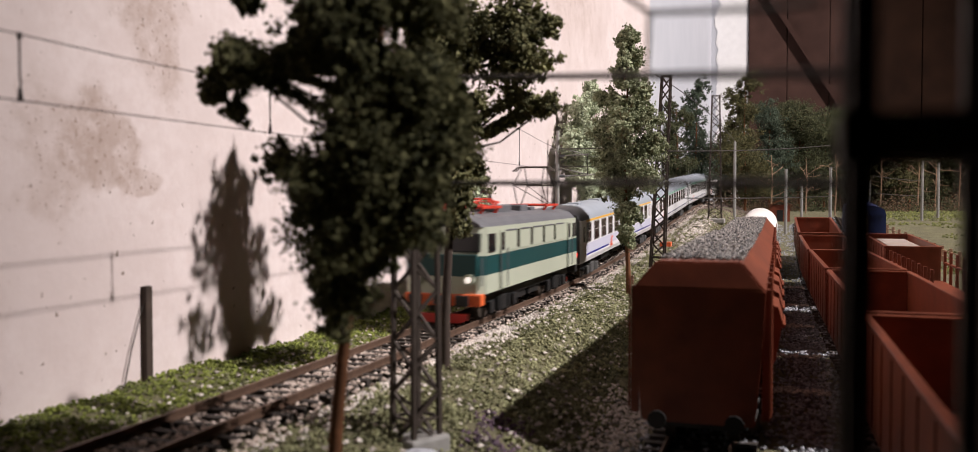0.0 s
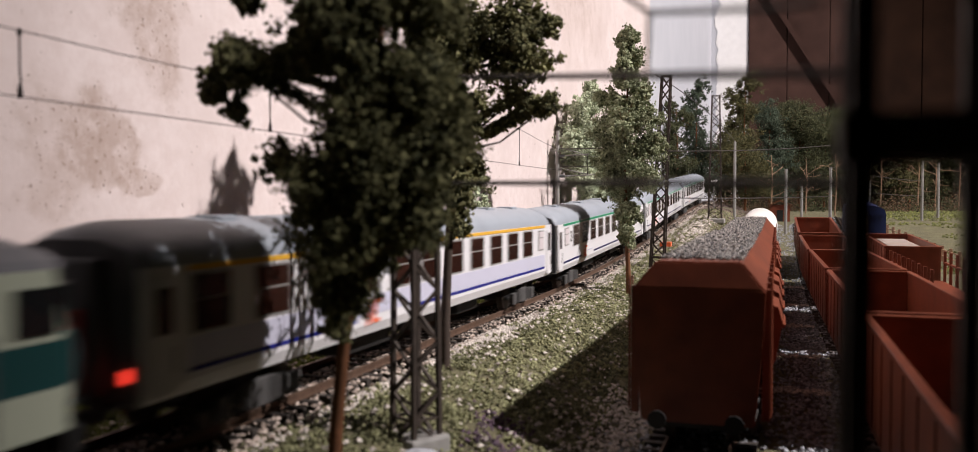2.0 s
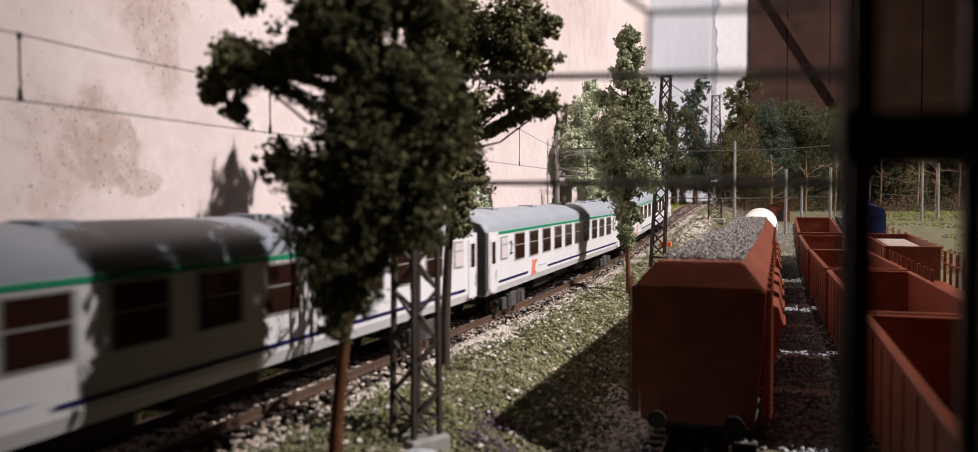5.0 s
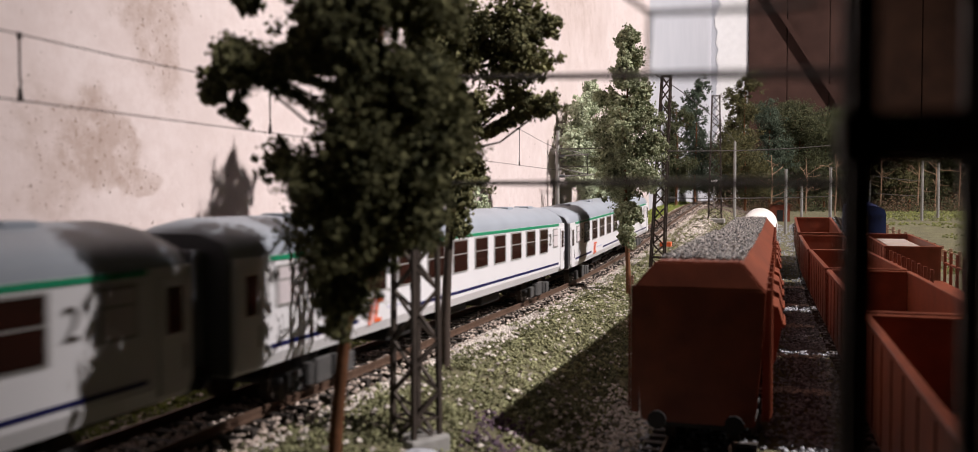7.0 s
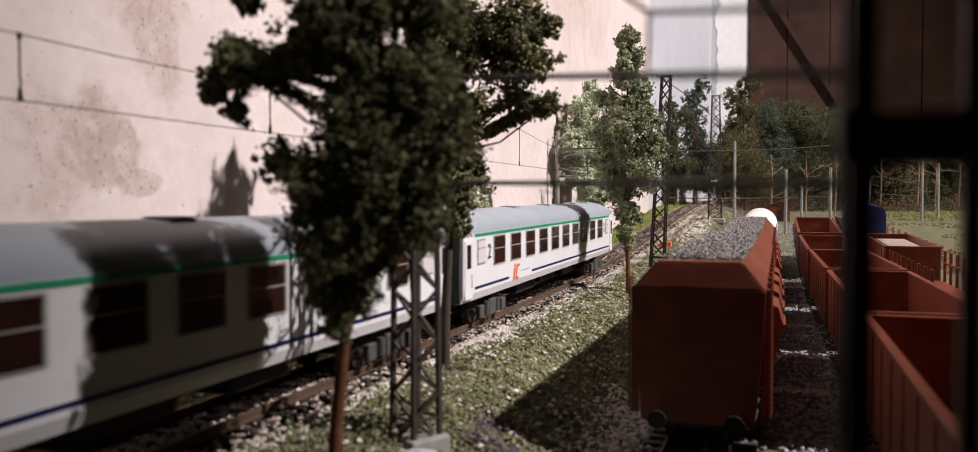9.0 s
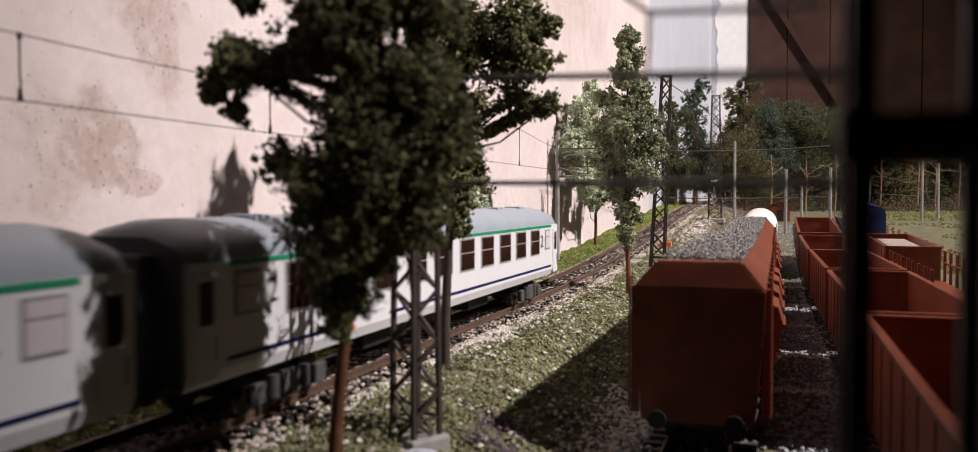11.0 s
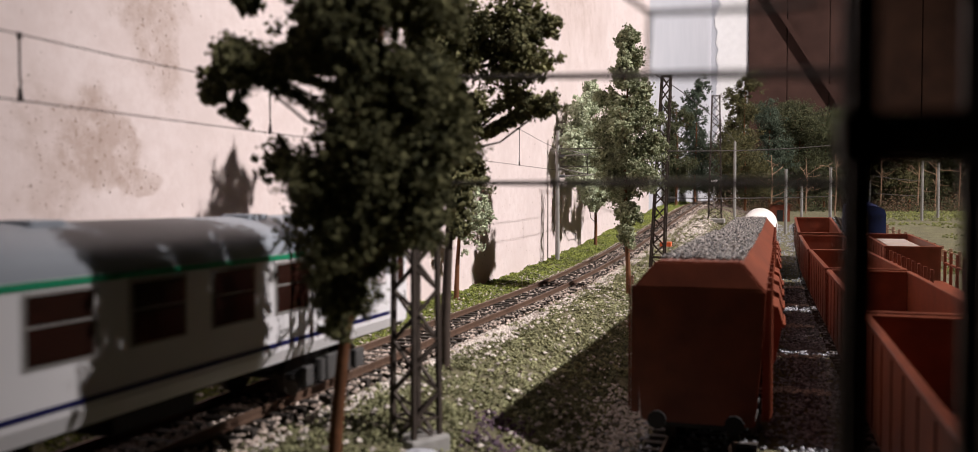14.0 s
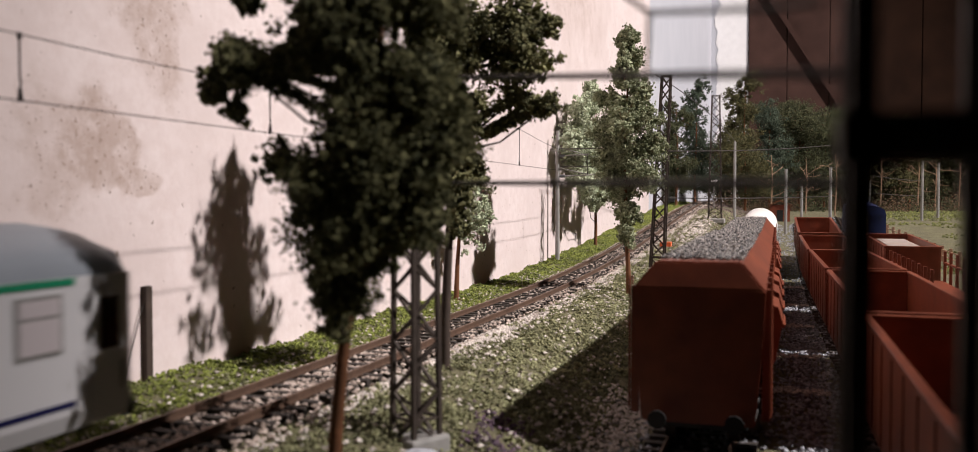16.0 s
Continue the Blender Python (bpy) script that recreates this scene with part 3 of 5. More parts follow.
        part("nose_panel", one_box(-0.0145, 0.0145, a, b, 0.0196, 0.0284, bev=0.0004), M["loco_dark"], c, "dark green nose panel")
        a, b = sorted((end * (L - 0.004), end * (L + 0.0006)))
        part("buffer_beam", one_box(-0.0165, 0.0165, a, b, 0.0078, 0.0126, bev=0.0005), M["orange" if end < 0 else "black"], c, "orange-red buffer beam" if end < 0 else "black buffer beam")
        a, b = sorted((end * (L + 0.0004), end * (L + 0.0022)))
        part("coupler_plate", one_box(-0.0036, 0.0036, a, b, 0.0084, 0.0120, bev=0.0004), M["rubber"], c)
        bm = bmesh.new()
        extrude_profile(bm, [(-0.0105, 0.0022), (-0.0075, 0.0010), (0.0075, 0.0010), (0.0105, 0.0022), (0.0105, 0.0046), (-0.0105, 0.0046)], *sorted((end * (L - 0.002), end * (L + 0.0008))))
        part("rail_guard", bm, M["red"], c, "red curved rail guard")
        bogie(c, end * 0.047, 0.0165, 0.0072, M["black"])
        # pantographs; the trailing one is raised
        y = end * 0.052
        bm = bmesh.new()
        for s in (-1, 1):
            box(bm, s * 0.0088, s * 0.0102, y - 0.013, y + 0.013, 0.0462, 0.0474, bev=0.0002)
            rod(bm, (s * 0.0078, y - 0.010, 0.0440), (s * 0.0095, y - 0.010, 0.0465), 0.0008)
            rod(bm, (s * 0.0078, y + 0.010, 0.0440), (s * 0.0095, y + 0.010, 0.0465), 0.0008)
        for o in (-0.012, -0.004, 0.004, 0.012):
            rod(bm, (-0.0098, y + o, 0.0468), (0.0098, y + o, 0.0468), 0.0006)
        p = part("pantograph", bm, M["panto"], c, "orange-red pantograph frame")
        up = end > 0
        top = 0.0672 if up else 0.0502
        knee = 0.0575 if up else 0.0490
        reach = 0.0135 if up else 0.017
        am = M["steel"] if up else M["panto"]
        def strut(p, q, r):
            bm = bmesh.new()
            rod(bm, p, q, r)
            part("arm", bm, am, p_frame)
        p_frame = p
        for s in (-1, 1):
            for d in (-1, 1):
                strut((s * 0.0085, y + d * 0.004, 0.0472), (s * 0.0078, y + d * reach, knee), 0.00038)
                strut((s * 0.0078, y + d * reach, knee), (s * 0.0062, y + d * 0.0025, top), 0.00032)
        for d in (-1, 1):
            strut((-0.0078, y + d * reach, knee), (0.0078, y + d * reach, knee), 0.0003)
            strut((0.0085, y + d * 0.004, 0.0472), (-0.0078, y + d * reach, knee), 0.00022)
        for d in (-1, 1):
            bm = bmesh.new()
            tube(bm, [(-0.0115, y + d * 0.0025, top - 0.0022), (-0.0085, y + d * 0.0025, top + 0.0002), (0.0085, y + d * 0.0025, top + 0.0002), (0.0115, y + d * 0.0025, top - 0.0022)], 0.00045)
            part("contact_strip", bm, am, p)
    part("underframe", one_box(-0.0125, 0.0125, -L + 0.006, L - 0.006, 0.0075, 0.0128), M["black"], c)
    for y0, y1 in ((-0.020, -0.003), (0.002, 0.020)):
        part("underfloor_box", one_box(-0.0110, 0.0110, y0, y1, 0.0035, 0.011, bev=0.0006), M["black"], c)
    return c


# ---------------------------------------------------------------- trees
def tree(name, label, base, height, lobes, mat, trunk_r=0.0016, lean=(0, 0), n=60, leaf=0.0011, seed=1, bare=0.15, group="", per=16, wall=False, free=False, bark="bark", core=0, puff=1.0):
    """A tapered trunk, limbs to each lobe of the crown, and a crown of many small crumbs. lobes: (dx, dy, share of height, radius across, radius up)."""
    rng = random.Random(seed)
    t = thing(name, label, "tree", group, at=pose(*base))
    def axis(h):
        k = h / height
        return Vector((lean[0] * k + 0.04 * height * math.sin(k * 5 + seed) * k * (1 - k), lean[1] * k + 0.03 * height * math.sin(k * 4 + seed * 2) * k, h))
    bm = bmesh.new()
    m = 9
    tube(bm, [axis(height * (0.97 * i / m)) for i in range(m + 1)], 0, 9, [trunk_r * (1.15 - i / m) for i in range(m + 1)])
    for i in range(5):
        k = i * 1.26 + seed
        rod(bm, (0, 0, trunk_r * 1.5), (math.cos(k) * trunk_r * 2.2, math.sin(k) * trunk_r * 2.2, -0.001), trunk_r * 0.5, trunk_r * 0.2, n=5)
    part("trunk", bm, M[bark], t, smooth=True)
    spots = []
    for dx, dy, hz, ra, ru in lobes:
        bm = bmesh.new()
        c = Vector((dx, dy, height * hz)) if free else axis(height * hz) + Vector((dx, dy, 0))
        root = axis(max(height * bare, height * hz - abs(Vector((dx, dy)).length) * 0.4 - ru * 0.3))
        limbed = not free or rng.random() < 0.4
        if limbed:
            tube(bm, [root, root.lerp(c, 0.5) - Vector((0, 0, (c - root).length * 0.12)), c], trunk_r * 0.22)
        clumps = max(11, int(n * ra * ru / (0.012 * 0.012)))
        for i in range(clumps):
            d = Vector((rng.gauss(0, 1), rng.gauss(0, 1), rng.gauss(0, 1))).normalized()
            d *= (rng.random() ** 0.4) * (0.98 + 0.75 * noise.noise(d * 1.9 + Vector((seed * 7.3, c.z * 90, c.x * 60))))
            q = c + Vector((d.x * ra, d.y * ra, d.z * ru))
            if wall and q.x + base[0] < WALL_X + 0.004:
                q.x = WALL_X + 0.004 - base[0] + rng.random() * 0.01
            if rng.random() < (0.05 if free else 0.3):
                rod(bm, c.lerp(q, 0.15), q, trunk_r * 0.12, trunk_r * 0.06, n=3)
            r = ra * puff * rng.choice((0.09, 0.14, 0.19, 0.26)) * rng.uniform(0.9, 1.15)
            for j in range(per):
                o = Vector((rng.gauss(0, 0.55), rng.gauss(0, 0.55), rng.gauss(0, 0.5))) * r
                spots.append((*(q + o), leaf * rng.uniform(0.55, 1.35)))
        span_l = (c - root).length
        for i in range(int(max(0.0, span_l - ra) * 42000) if free and limbed else 0):
            k = rng.uniform(0.35, 1.0)
            p = root.lerp(c, k) + Vector((rng.gauss(0, 1), rng.gauss(0, 1), rng.gauss(0, 1))) * ra * 0.20 * k
            spots.append((*p, leaf * rng.uniform(0.6, 1.4)))
        for i in range(core):
            d = Vector((rng.gauss(0, 1), rng.gauss(0, 1), rng.gauss(0, 1))).normalized() * rng.random() ** 0.4 * 0.72
            spots.append((c.x + d.x * ra, c.y + d.y * ra, c.z + d.z * ru, leaf * rng.uniform(1.8, 3.2)))
        if limbed:
            part("limb", bm, M["old_wood" if free else "bark"], t)
        else:
            bm.free()
    bits("crown", mat, spots, rng, t, squash=0.9, n=3)
    return t


def column(height, r, hz0=0.2, hz1=0.97, n=7, seed=3, taper=1.0):
    """Lobes of an upright, uneven column."""
    rng = random.Random(seed)
    out = []
    for i in range(n):
        k = i / (n - 1)
        w = r * (1 - taper * 0.75 * k) * (0.75 + 0.35 * rng.random()) * (0.7 if i == 0 else 1)
        out.append((rng.uniform(-0.35, 0.35) * r, rng.uniform(-0.35, 0.35) * r, hz0 + (hz1 - hz0) * k, w, height * (hz1 - hz0) / n * 0.95))
    return out


# ---------------------------------------------------------------- masts and wires
def lattice_mast(base, height, w0, w1, label, leg=0.0006, bays=9, mat="steel", ladder=(), turn=0, lean=0.0):
    t = thing("lattice_mast", label, "catenary mast", "lattice masts", at=pose(*base, 0, lean, turn))
    def corner(i, z):
        w = (w0 + (w1 - w0) * z / height) / 2
        return (w * (1 if i in (0, 3) else -1), w * (1 if i < 2 else -1), z)
    for i in range(4):
        bm = bmesh.new()
        rod(bm, corner(i, 0), corner(i, height), leg, leg * 0.9, n=4)
        part("leg", bm, M[mat], t)
    for z in ladder:
        for i in range(4):
            j = (i + 1) % 4
            p, q = Vector(corner(i, z)), Vector(corner(j, z))
            part("brace", box(bmesh.new(), min(p.x, q.x) - leg, max(p.x, q.x) + leg, min(p.y, q.y) - leg, max(p.y, q.y) + leg, z - 0.0013, z + 0.0013), M[mat], t)
    for b in range(0 if ladder else bays):
        z0, z1 = height * b / bays, height * (b + 1) / bays
        for i in range(4):
            j = (i + 1) % 4
            bm = bmesh.new()
            a, c = (i, j) if (b + i) % 2 else (j, i)
            rod(bm, corner(a, z0), corner(c, z1), leg * 0.62, n=4)
            if b in (0, bays - 1):
                rod(bm, corner(i, z1), corner(j, z1), leg * 0.6, n=4)
            part("brace", bm, M[mat], t)
    w = w0 * 0.75
    part("footing", one_box(-w, w, -w, w, -0.003, 0.002, bev=0.0008), M["mast_grey"], t)
    return t


def post(base, height, r, label, arm=None):
    t = thing("concrete_post", label, "catenary post", "grey posts", at=pose(*base))
    bm = bmesh.new()
    rod(bm, (0, 0, -0.002), (0, 0, height), r, r * 0.8, n=10)
    part("pole", bm, M["mast_grey"], t)
    if arm:
        for z, dx in arm:
            bm = bmesh.new()
            rod(bm, (0, 0, z), (dx, 0, z + 0.001), 0.0005)
            rod(bm, (0, 0, z + 0.007), (dx * 0.8, 0, z + 0.0015), 0.00035)
            part("bracket_arm", bm, M["mast_grey"], t)
            bm = bmesh.new()
            rod(bm, (r, 0, z), (r + 0.004, 0, z), 0.0011, n=8)
            part("insulator", bm, M["rubber"], t)
    return t


def wire(name, pts, r, label):
    bm = bmesh.new()
    tube(bm, pts, r)
    return tagged(part(name, bm, M["wire"]), label, "overhead wire")


def sag(a, b, drop, n=16):
    a, b = Vector(a), Vector(b)
    return [a.lerp(b, i / n) - Vector((0, 0, drop * 4 * (i / n) * (1 - i / n))) for i in range(n + 1)]


# ---------------------------------------------------------------- yard wagons
def gondola(m, length=0.150, width=0.033, h0=0.010, h1=0.0345):
    g = thing("open_wagon", "oxide red open goods wagon, empty, with ribbed sides", "goods wagon", "open wagons in the yard", at=m)
    L, W, t = length / 2, width / 2, 0.0011
    part("floor", one_box(-W, W, -L, L, h0 - 0.001, h0 + 0.0008), M["wagon"], g)
    for s in (-1, 1):
        a, b = sorted((s * W, s * (W - t)))
        part("side_wall", one_box(a, b, -L, L, h0, h1, bev=0.0002), M["wagon"], g)
        a, b = sorted((s * L, s * (L - t)))
        part("end_wall", one_box(-W + t, W - t, a, b, h0, h1, bev=0.0002), M["wagon"], g)
        for i in range(9):
            y = -L + 0.004 + (length - 0.008) * i / 8
            a, b = sorted((s * (W - 0.0002), s * (W + 0.00025)))
            part("rib", one_box(a, b, y - 0.0008, y + 0.0008, h0, h1 - 0.001), M["wagon"], g)
        a, b = sorted((s * (W - t - 0.0003), s * (W + 0.0007)))
        part("top_rim", one_box(a, b, -L, L, h1 - 0.0006, h1 + 0.0008, bev=0.0002), M["wagon"], g)
        a, b = sorted((s * (L - t - 0.0003), s * (L + 0.0007)))
        part("top_rim", one_box(-W - 0.0002, W + 0.0002, a, b, h1 - 0.0005, h1 + 0.0009, bev=0.0002), M["wagon"], g)
        for q in (-1, 1):
            bm = bmesh.new()
            rod(bm, (q * 0.0095, s * L, 0.0105), (q * 0.0095, s * (L + 0.0048), 0.0105), 0.0009, n=8)
            rod(bm, (q * 0.0095, s * (L + 0.0048), 0.0105), (q * 0.0095, s * (L + 0.0058), 0.0105), 0.0024, n=10)
            part("buffer", bm, M["black"], g)
        bogie(g, s * (L - 0.028), 0.0105)
    part("underframe", one_box(-0.012, 0.012, -L + 0.002, L - 0.002, 0.0075, h0), M["black"], g)
    return g


def hopper(m, length):
    g = thing("covered_wagon", "oxide red bulk wagon with sloped shoulders and gravel on top", "goods wagon", at=m)
    W, L = 0.0166, length / 2
    prof = [(W - 0.0024, 0.009), (W - 0.0004, 0.030), (W, 0.0438), (0.0108, 0.0505), (-0.0108, 0.0505), (-W, 0.0438), (-W + 0.0004, 0.030), (-W + 0.0024, 0.009)]
    # the ends lean back above the shoulders
    bm = bmesh.new()
    rings = [[bm.verts.new((x, side * (L - (0.0016 if z > 0.046 else 0.0)), z + (0.0 if z > 0.046 else -0.0003))) for x, z in prof] for side in (-1, 1)]
    for i in range(len(prof)):
        j = (i + 1) % len(prof)
        bm.faces.new((rings[0][i], rings[0][j], rings[1][j], rings[1][i]))
    for ring in rings:
        bm.faces.new((ring[0], ring[1], ring[2], ring[5], ring[6], ring[7]))
        bm.faces.new((ring[2], ring[3], ring[4], ring[5]))
    bmesh.ops.recalc_face_normals(bm, faces=bm.faces[:])
    bmesh.ops.bevel(bm, geom=[e for e in bm.edges], offset=0.0005, segments=2, affect="EDGES")
    part("body", bm, M["wagon"], g)
    for s in (-1, 1):
        n = int(length / 0.017)
        for i in range(n):
            y = -L + 0.006 + (length - 0.012) * i / (n - 1)
            a, b = sorted((s * (W - 0.0008), s * (W + 0.0012)))
            part("rib", one_box(a, b, y - 0.0009, y + 0.0009, 0.0095, 0.0435, bev=0.0002), M["wagon"], g)
        bogie(g, s * (L - 0.03), 0.0105)
        for q in (-1, 1):
            bm = bmesh.new()
            rod(bm, (q * 0.0095, s * L, 0.0105), (q * 0.0095, s * (L + 0.0048), 0.0105), 0.0009, n=8)
            rod(bm, (q * 0.0095, s * (L + 0.0048), 0.0105), (q * 0.0095, s * (L + 0.0058), 0.0105), 0.0024, n=10)
            part("buffer", bm, M["black"], g)
    part("underframe", one_box(-0.012, 0.012, -L + 0.002, L - 0.002, 0.0072, 0.0092), M["black"], g)
    for s in (-1, 1):
        for y in (-0.060, -0.018, 0.024, 0.066):
            bm = bmesh.new()
            extrude_profile(bm, [(s * (W - 0.001), 0.0150), (s * (W + 0.0022), 0.0185), (s * (W + 0.0042), 0.0300), (s * (W + 0.0030), 0.0345), (s * (W - 0.001), 0.0365)], y - 0.013, y + 0.013)
            part("chute_cover", bm, M["wagon"], g)
            bm = bmesh.new()
            rod(bm, (s * (W + 0.0045), y - 0.012, 0.0290), (s * (W + 0.0045), y + 0.012, 0.0290), 0.0006)
            part("locking_bar", bm, M["wagon"], g)
        for y in (-L + 0.006, L - 0.006):
            for o in (-0.0022, 0.0022):
                bm = bmesh.new()
                rod(bm, (s * (W + 0.0014), y + o, 0.011), (s * (W + 0.0014), y + o, 0.046), 0.0003)
                part("ladder_rail", bm, M["wagon"], g)
            for k in range(7):
                bm = bmesh.new()
                rod(bm, (s * (W + 0.0014), y - 0.0022, 0.014 + k * 0.0045), (s * (W + 0.0014), y + 0.0022, 0.014 + k * 0.0045), 0.0003)
                part("rung", bm, M["wagon"], g)
    rng = random.Random(9)
    bits("gravel_load", M["grit"], [(rng.uniform(-0.0108, 0.0108), rng.uniform(-L + 0.0075, L - 0.0075), 0.0505 + rng.uniform(0, 0.0008), rng.uniform(0.0003, 0.0008)) for i in range(int(length * 22000))], rng, g, label="coarse grey gravel on the top")
    return g


# ================================================================ the place
build_ground()
build_walls()
build_track("track_main", lambda y: (0.0, rail_main(y)), -0.6, 1.95, "rusty model rails on dark sleepers in pale ballast", M["ballast"], 13500)
build_track("track_yard_a", lambda y: (0.1075, rail_yard(y)), -0.2, 1.2, "yard track with dark sleepers in grey ballast", M["grey_stone"])


def yard_b(y):
    return 0.1585 + 0.0085 * (1 - smooth(0.15, 0.95, y))


build_track("track_yard_b", lambda y: (yard_b(y), rail_yard(y)), -0.2, 1.2, "yard track with dark sleepers in grey ballast", M["grey_stone"])

lattice_mast((0.0452, 0.192, land(0.0452, 0.192)), 0.092, 0.0080, 0.0066, "dark steel lattice catenary mast on the grass slope", leg=0.00078, bays=15, turn=63)
lattice_mast((0.0420, 0.650, land(0.042, 0.65)), 0.143, 0.0098, 0.0062, "dark steel lattice catenary mast on the grass slope", leg=0.00105, bays=15, lean=2.4)
lattice_mast((0.060, 0.99, land(0.060, 0.99)), 0.137, 0.0140, 0.0080, "dark steel lattice catenary mast on the grass slope", leg=0.0008, bays=15)
lattice_mast((0.1356, 0.055, land(0.1356, 0.055)), 0.13, 0.0072, 0.0064, "dark steel mast with flat ties between the yard tracks", leg=0.0010, ladder=(0.003, 0.040, 0.0745, 0.110))
post((-0.039, 0.67, land(-0.039, 0.67)), 0.102, 0.0018, "grey concrete catenary post beside the wall", arm=((0.066, 0.03), (0.082, 0.025)))
for x, y, h in ((0.0725, 1.16, 0.100), (0.1345, 1.10, 0.078), (0.179, 1.0, 0.084), (0.155, 1.22, 0.05), (0.307, 1.28, 0.080), (0.334, 1.33, 0.076), (0.262, 1.5, 0.05)):
    post((x, y, land(x, y)), h, 0.0019, "grey concrete post among the far trees")

stub = thing("wooden_post", "short dark brown wooden post beside the wall", "post", at=pose(-0.0459, 0.2069, land(-0.0459, 0.2069)))
part("pole", one_box(-0.0010, 0.0010, -0.0014, 0.0014, -0.002, 0.0275, bev=0.0003), M["old_wood"], stub)
bm = bmesh.new()
tube(bm, [(0, -0.0016, 0.022), (0, -0.0065, 0.010), (0, -0.0095, 0.0)], 0.0002)
part("stay_wire", bm, M["wire"], stub)

for k, (x, y, h) in enumerate(((0.115, 1.35, 0.09), (0.165, 1.42, 0.085), (0.205, 1.38, 0.09), (0.245, 1.5, 0.10), (0.29, 1.62, 0.11), (0.345, 1.6, 0.11), (0.38, 1.66, 0.10), (0.41, 1.62, 0.11))):
    rng = random.Random(70 + k)
    sapling = thing("bare_tree", "bare pale-brown twiggy tree in front of the woods", "tree", "bare trees", at=pose(x, y, land(x, y)))
    bm = bmesh.new()
    rod(bm, (0, 0, -0.002), (0.002, 0, h * 0.6), 0.0012, 0.0008)
    rod(bm, (0.002, 0, h * 0.59), (0.0, 0, h), 0.0008, 0.0003)
    part("trunk", bm, M["bare_wood"], sapling)
    for j in range(7):
        a, z = rng.uniform(0, 6.28), h * rng.uniform(0.3, 0.85)
        l = rng.uniform(0.018, 0.035)
        bm = bmesh.new()
        p, q = Vector((0.001, 0, z)), Vector((math.cos(a) * l, math.sin(a) * l, z + rng.uniform(0.0, 0.018)))
        m = p.lerp(q, 0.5) + Vector((0, 0, rng.uniform(-0.004, 0.004)))
        tube(bm, [p, m, q], 0.0004)
        tube(bm, [m, m + (q - p).cross(Vector((0, 0, 1))) * 0.35 + Vector((0, 0, 0.006))], 0.0003)
        part("branch", bm, M["bare_wood"], sapling)

# near trees
def crown(spots, height, base_z, seed, back=False):
    """Lobes set out across the line of sight: (sideways, height above the rail, radius)."""
    rng = random.Random(seed)
    out = []
    spots = list(spots)
    for (a, z, r), (b, w, q) in itertools.combinations(tuple(spots), 2):
        gap = math.hypot(a - b, z - w)
        if 0.55 * (r + q) < gap < 0.85 * (r + q):
            k = rng.uniform(0.4, 0.6)
            spots.append((a + (b - a) * k + rng.uniform(-0.0015, 0.0015), z + (w - z) * k + rng.uniform(-0.0015, 0.0015), 0.38 * (r + q)))
    for a, z, r in spots:
        depths = [rng.uniform(-0.5, 0.5) * r]
        if back and r > 0.006 and z < 0.08:
            depths += [rng.uniform(0.012, 0.022)]
        if back and r > 0.006:
            depths += [rng.uniform(-0.026, -0.018), rng.uniform(-0.014, -0.008)]
        for d in depths:
            k = 1 + 5.8 * d if back else 1.0
            x, y = (0.948 * a * k - 0.48 * d, 0.317 * a * k + 0.877 * d) if back else (0.948 * a - 0.317 * d, 0.317 * a + 0.948 * d)
            out.append((x, y, (0.05 + (z - 0.05) * k - base_z) / height, r * k, r * k * 0.95))
    return out


z1 = land(0.0456, 0.1500)
tree("tree", "dark green foam-foliage tree with a thin brown trunk", (0.0456, 0.1500, z1), 0.118,
     crown([(1.1 * a, 0.0505 + 1.1 * (z - 0.0505), 1.1 * r) for a, z, r in ((0.001, 0.0275, 0.0032), (0.0015, 0.0335, 0.0062), (0.002, 0.0405, 0.0085), (0.0, 0.0500, 0.0100), (0.009, 0.0495, 0.0080), (0.005, 0.0590, 0.0100), (-0.0085, 0.0570, 0.0045), (0.012, 0.0610, 0.0070), (-0.0165, 0.0745, 0.0055), (-0.0205, 0.0690, 0.0030), (-0.0165, 0.0660, 0.0028), (-0.010, 0.0740, 0.0050), (-0.003, 0.0770, 0.0070),
            (0.007, 0.0720, 0.0080), (0.015, 0.0720, 0.0070), (-0.0145, 0.0850, 0.0035), (0.002, 0.0860, 0.0090), (0.012, 0.0850, 0.0080), (-0.006, 0.0880, 0.0050), (0.019, 0.0840, 0.0070), (0.0100, 0.0430, 0.0050), (0.0150, 0.0470, 0.0060), (0.0165, 0.0535, 0.0065), (0.0190, 0.0600, 0.0065), (0.0170, 0.0660, 0.0070), (0.0215, 0.0680, 0.0050))], 0.118, z1, 3, True),
     M["leaf_dark"], 0.0013, (0.011, 0.004), n=30, leaf=0.00038, seed=5, per=54, free=True, core=75, puff=1.2)
z2 = land(0.0268, 0.2580)
